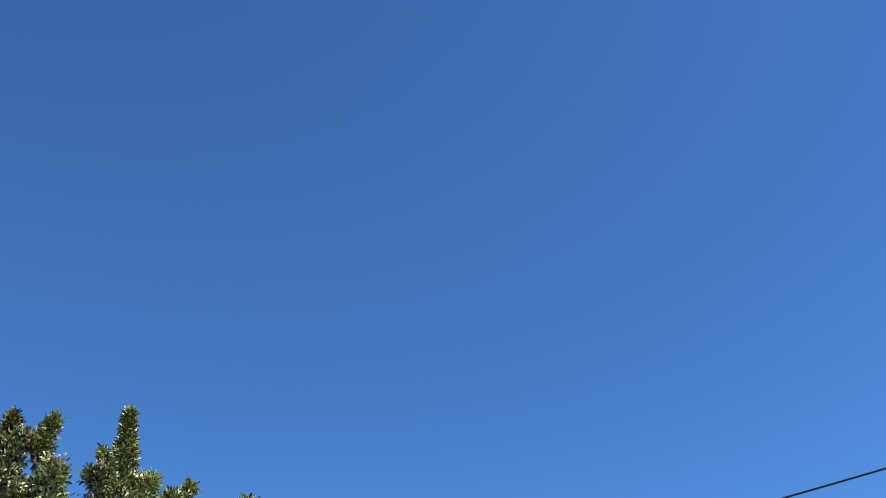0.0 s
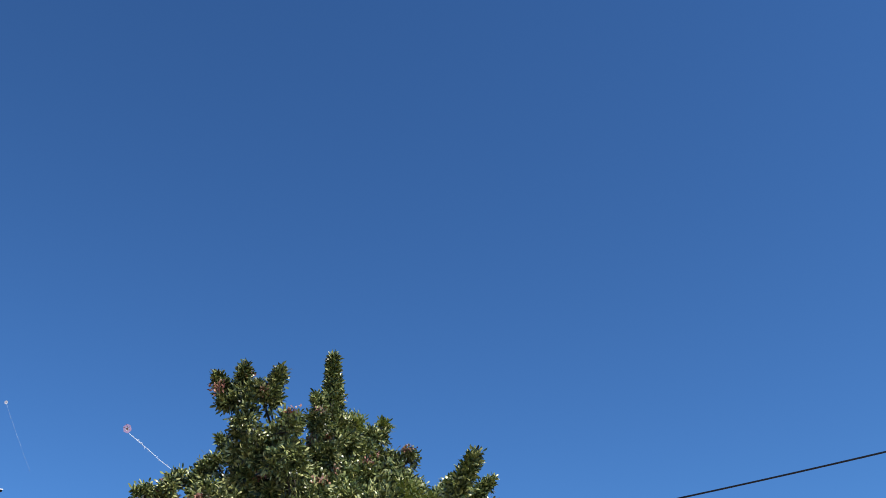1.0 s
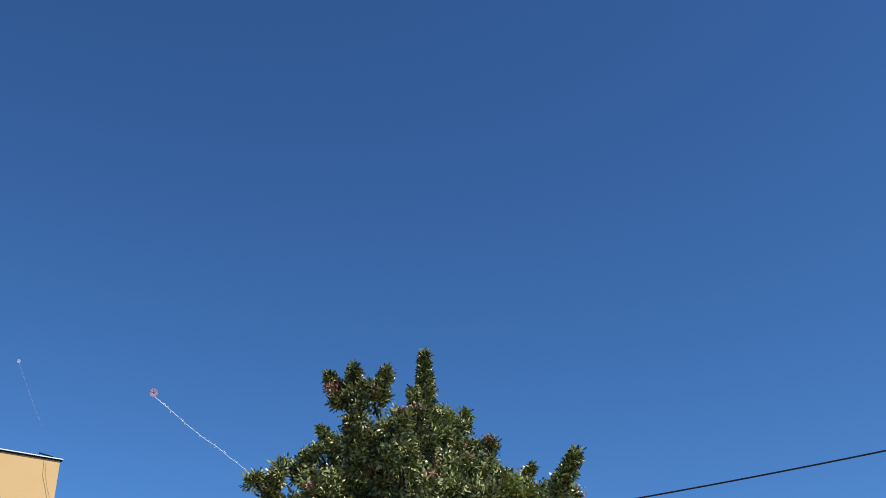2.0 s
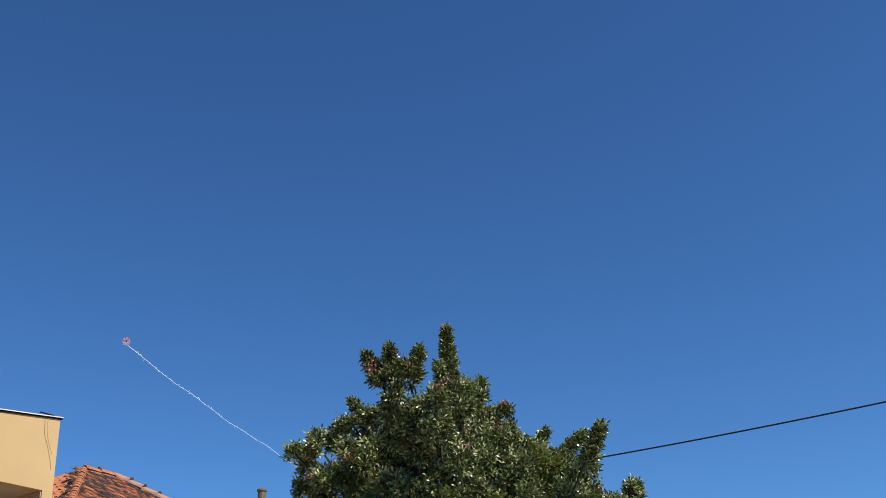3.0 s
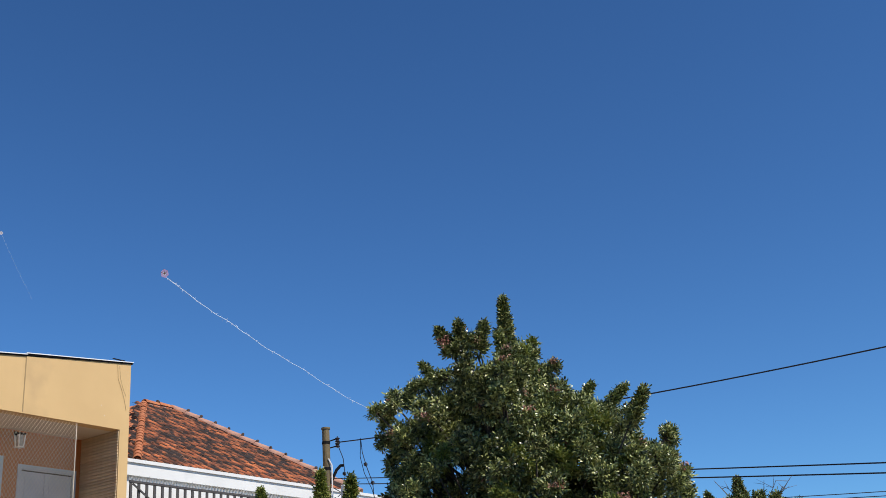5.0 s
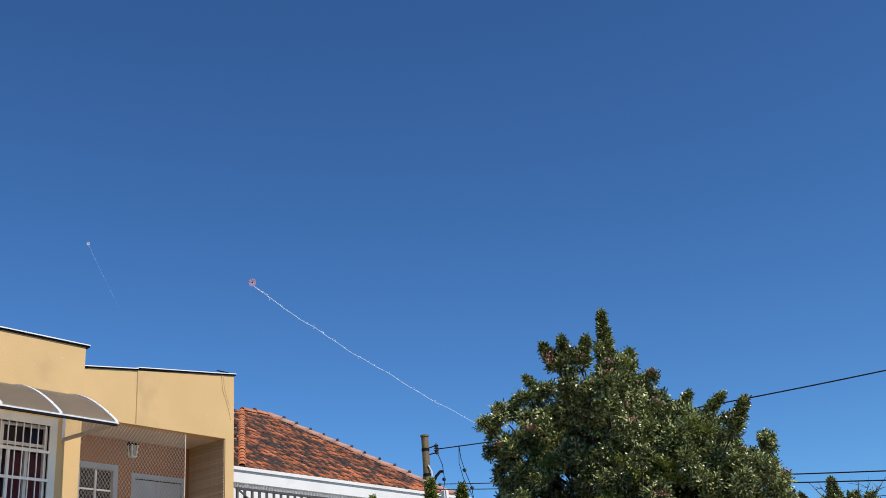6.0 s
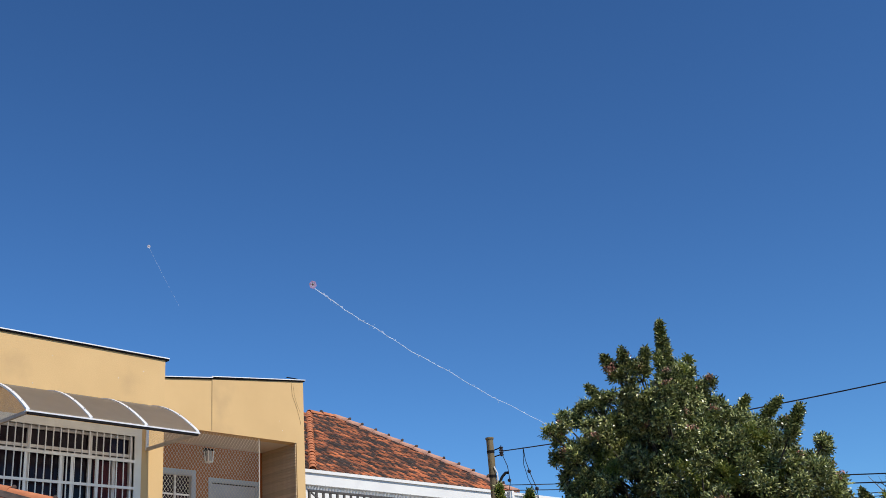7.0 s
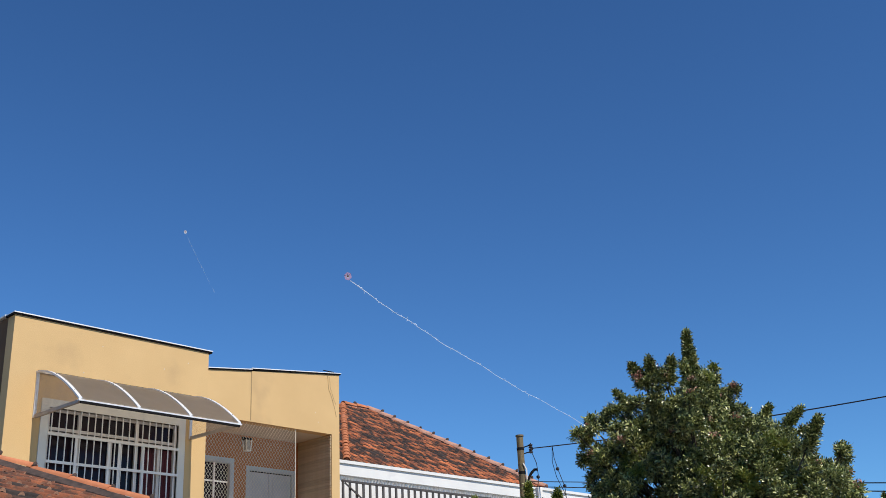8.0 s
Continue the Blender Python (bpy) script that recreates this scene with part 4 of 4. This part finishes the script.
# ---- kites ----
def kite(at, size, towards, label, sail=KITE_P, middle=KITE_R):
    """A hexagonal paper kite on a cross of sticks, with its tail fixed below."""
    k = empty("kite", *at, label, "kite")
    at = Vector(at)
    face = look(at, towards).to_3x3()
    def ring(r0, r1, rot, dz):
        bm = bmesh.new()
        n = 6
        for a in range(n):
            p = []
            for r, q in ((r0, a), (r1, a), (r1, a + 1), (r0, a + 1)):
                th = math.pi * 2 * q / n + rot
                p.append(bm.verts.new(at + face @ Vector((math.cos(th) * r, math.sin(th) * r * 1.1, dz))))
            if r0 == 0:
                bm.faces.new((p[0], p[1], p[2]))
            else:
                bm.faces.new(p)
        bmesh.ops.remove_doubles(bm, verts=bm.verts, dist=1e-5)
        g = bmesh.ops.solidify(bm, geom=bm.faces, thickness=0.003)
        return bm
    under(k, part("sail", ring(size * 0.5, size, 0.3, 0), sail))
    under(k, part("ring", ring(size * 0.27, size * 0.49, 0.3, 0.004), KITE_W))
    under(k, part("centre", ring(0, size * 0.26, 0.3, 0.008), middle))
    bm = bmesh.new()
    for th in (0.3, 0.3 + math.pi / 3, 0.3 + 2 * math.pi / 3):
        v = face @ Vector((math.cos(th) * size, math.sin(th) * size * 1.1, -0.006))
        tube(bm, [at - v, at + v], 0.004, 4)
    under(k, part("stick", bm, TWIG))
    return k


def kite_tail(owner, start, mid, end, strips, length, width=0.010, seed=1, r=0.007, wave=0.03):
    """A tail line with many short plastic strips tied along it."""
    rnd = random.Random(seed)
    start, mid, end = Vector(start), Vector(mid), Vector(end)
    def at(u):
        p = start * (1 - u) ** 2 + mid * 2 * u * (1 - u) + end * u * u
        return p + Vector((0, 0, 1)) * (wave * math.sin(u * 23) + wave * 0.5 * math.sin(u * 61 + 1)) * min(1, u * 4)
    bm = bmesh.new()
    tube(bm, [at(i / 90) for i in range(91)], [r * (1.5 - 0.7 * i / 90) for i in range(91)], 4)
    t = part("tail", bm, TAIL, label="white plastic tail line")
    under(owner, t)
    bm = bmesh.new()
    for i in range(strips):
        p = at((i / strips) ** 1.2)
        d = Vector((rnd.gauss(0.4, 0.5), rnd.gauss(-0.2, 0.5), rnd.gauss(-0.1, 0.5))).normalized() * length * rnd.uniform(0.5, 1.1)
        q = p + d * 0.5 + Vector((0, 0, rnd.uniform(-.03, .03)))
        tube(bm, [p, q, p + d + Vector((0, 0, rnd.uniform(-.05, .03)))], [width, width, width * 0.6], 3)
    sp = part("strip", bm, TAIL)
    tagged(sp, kind="stuff")
    under(t, sp)


near_kite = kite(KITE_AT, 0.16, (6, 4, 1.6), "small lilac and red paper kite with a long tail")
kite_tail(near_kite, Vector(KITE_AT) + Vector((0.05, -0.05, -0.17)), TAIL_MID, TAIL_END, 80, 0.12, width=0.008, r=0.006)
far_kite = kite((78.6, 121.6, 59.1), 0.22, (6, 4, 1.6), "tiny pale paper kite high over the roofs", KITE_W, KITE_P)
kite_tail(far_kite, (78.65, 121.55, 58.85), (80.6, 121.4, 55.5), (83.4, 121.3, 51.4), 14, 0.12, seed=4, r=0.0045, width=0.006)

# ---- roof tiles, last ----
up_f = (VERGE_T - EAVE_R)
up_f = Vector((0, up_f.y, up_f.z))
slope_len = up_f.length
NCOL, NROW = 30, 15
TW, GA = (EAVE_R.x - EAVE_L.x) / NCOL, slope_len / NROW
def in_face(u, w):
    s = w / slope_len
    left = (APEX.x - EAVE_L.x) * s
    right = (EAVE_R.x - EAVE_L.x) + (VERGE_T.x - EAVE_R.x) * s
    return left - 0.05 < u < right + 0.05
tile_field(nb, EAVE_L.copy(), Vector((1, 0, 0)), up_f, in_face, NCOL, NROW, GA, TW, TILE, lambda u, w: w < slope_len * 0.62, "old clay tiles darkened by lichen and by shade painted in the channels")
# face behind the hip, falling towards the ochre house
up_s = Vector((APEX.x - EAVE_L.x, 0, APEX.z - EAVE_L.z))
def in_side(u, w):
    s = w / up_s.length
    y = 7.6 - u
    return y > (APEX.y - EAVE_L.y) * s + 0.32
tile_field(nb, EAVE_L + Vector((0, 7.6, 0)), Vector((0, -1, 0)), up_s, in_side, 33, 14, up_s.length / 14, 0.23, TILE_CLEAN, lambda u, w: False, "clean orange clay tiles")
cap_run(nb, EAVE_L + Vector((0, 0, 0.055)), APEX + Vector((0, 0, 0.045)), 23, 0.165, TILE_CLEAN, "hip_tile", clumps=False)
cap_run(nb, APEX + Vector((0, 0, 0.05)), VERGE_T + Vector((0, 0, 0.05)), 2, 0.22, TILE_CLEAN)
cap_run(nb, EAVE_R + Vector((0.06, 0, 0.06)), VERGE_T + Vector((0.06, 0, 0.07)), 13, 0.20, MORTAR, "verge_tile")

# near roof of the house before, turned a little to the street
RA, RG = radians(25), 0.335                          # turn in plan, rise per metre
ACR = Vector((math.cos(RA), math.sin(RA), 0))
UPS = Vector((-math.sin(RA), math.cos(RA), RG))
TOP = Vector((8.643, 13.456, 3.735)) + UPS * 0.9    # upper end of the verge
LOW = TOP - UPS * 5.6
gar = empty("house", 5, 14, 0, "low house with a weathered clay tile roof", "house")
bm = bmesh.new()
foot = [TOP - ACR * 0.25 - UPS * 4.9, TOP - ACR * 0.25 + UPS * 3.0, TOP - ACR * 4.8 + UPS * 3.0, TOP - ACR * 4.8 - UPS * 4.9]
prism(bm, [(p.x, p.y) for p in foot], "z", 0, 2.05)
under(gar, part("wall", bm, PLASTER))
bm = bmesh.new()
sink = Vector((0, 0, -0.13))
far_eave = UPS * 4.2
far_eave.z = -far_eave.z
poly(bm, LOW + sink - ACR * 5.06, LOW + sink, TOP + sink, TOP + sink - ACR * 5.06)
poly(bm, TOP + sink - ACR * 5.06, TOP + sink, TOP + sink + far_eave, TOP + sink + far_eave - ACR * 5.06)
under(gar, part("roof_underlay", bm, UNDER))
bm = bmesh.new()
poly(bm, LOW + sink * 1.2 - ACR * 0.2, TOP + sink * 1.2 - ACR * 0.2, TOP + far_eave + sink * 1.2 - ACR * 0.2)
under(gar, part("gable_wall", bm, PLASTER))
slope_n = (TOP - LOW).length
NRG, WG = 18, 0.155
tile_field(gar, LOW - ACR * (32 * WG + 0.13) - Vector((0, 0, 0.075)), ACR, UPS, lambda u, w: True, 32, NRG, slope_n / NRG, WG, TILE_OLD, lambda u, w: u > 1.9, "old clay tiles with dark lichen and painted channel shade")
cap_run(gar, LOW + Vector((0, 0, 0.05)), TOP + Vector((0, 0, 0.05)), 14, 0.105, TILE_CLEAN, "verge_tile")
bm = bmesh.new()
tube(bm, [LOW - ACR * 0.10 - Vector((0, 0, 0.035)), TOP - ACR * 0.10 - Vector((0, 0, 0.035))], 0.085, 7)
under(gar, part("mortar_fillet", bm, LUMP, label="dark weathered mortar fillet"))

# fence with a spiked strip before the white wall
FX0, FX1, FYY, FTOP = 18.07, 24.2, 19.90, 5.45
fence = empty("fence", 21, FYY, 3, "dark metal bar fence topped with a spike strip", "fence")
under(fence, part("fence_footing", boxes((FX0 - 0.1, FX1 + 0.1, FYY - 0.06, FYY + 0.12, 0, 3.9)), PLASTER, label="white masonry base wall"))
under(fence, part("top_rail", boxes((FX0, FX1, FYY - 0.02, FYY + 0.02, FTOP - 0.03, FTOP + 0.012), bevel=0.004), FENCE))
under(fence, part("bottom_rail", boxes((FX0, FX1, FYY - 0.02, FYY + 0.02, 4.0, 4.04)), FENCE))
bar = None
nb_bars = int((FX1 - FX0) / 0.172)
for i in range(nb_bars + 1):
    if bar is None:
        o = part("bar", boxes((-0.024, 0.024, FYY - 0.012, FYY + 0.012, 3.9, FTOP - 0.031)), FENCE)
        bar = o.data
    else:
        o = new("bar", bar)
    o.location.x = FX0 + 0.03 + i * 0.172
    under(fence, o)
bm = bmesh.new()
tube(bm, [(FX0 + 0.05, FYY - 0.03, FTOP - 0.05), (FX0 + 1.35, FYY - 0.03, 4.6)], 0.018, 4)
under(fence, part("diagonal_brace", bm, FENCE))
bm = bmesh.new()
rnd = random.Random(9)
x = FX0
while x < FX1:
    h = rnd.uniform(0.085, 0.12)
    tube(bm, [(x, FYY, FTOP + 0.012), (x - 0.03, FYY - 0.01, FTOP + h)], [0.009, 0.003], 4)
    tube(bm, [(x + 0.02, FYY, FTOP + 0.012), (x + 0.055, FYY + 0.01, FTOP + h * 0.9)], [0.009, 0.003], 4)
    x += 0.075
under(fence, tagged(part("spike_strip", bm, SPIKE), "galvanised spikes", kind="stuff"))
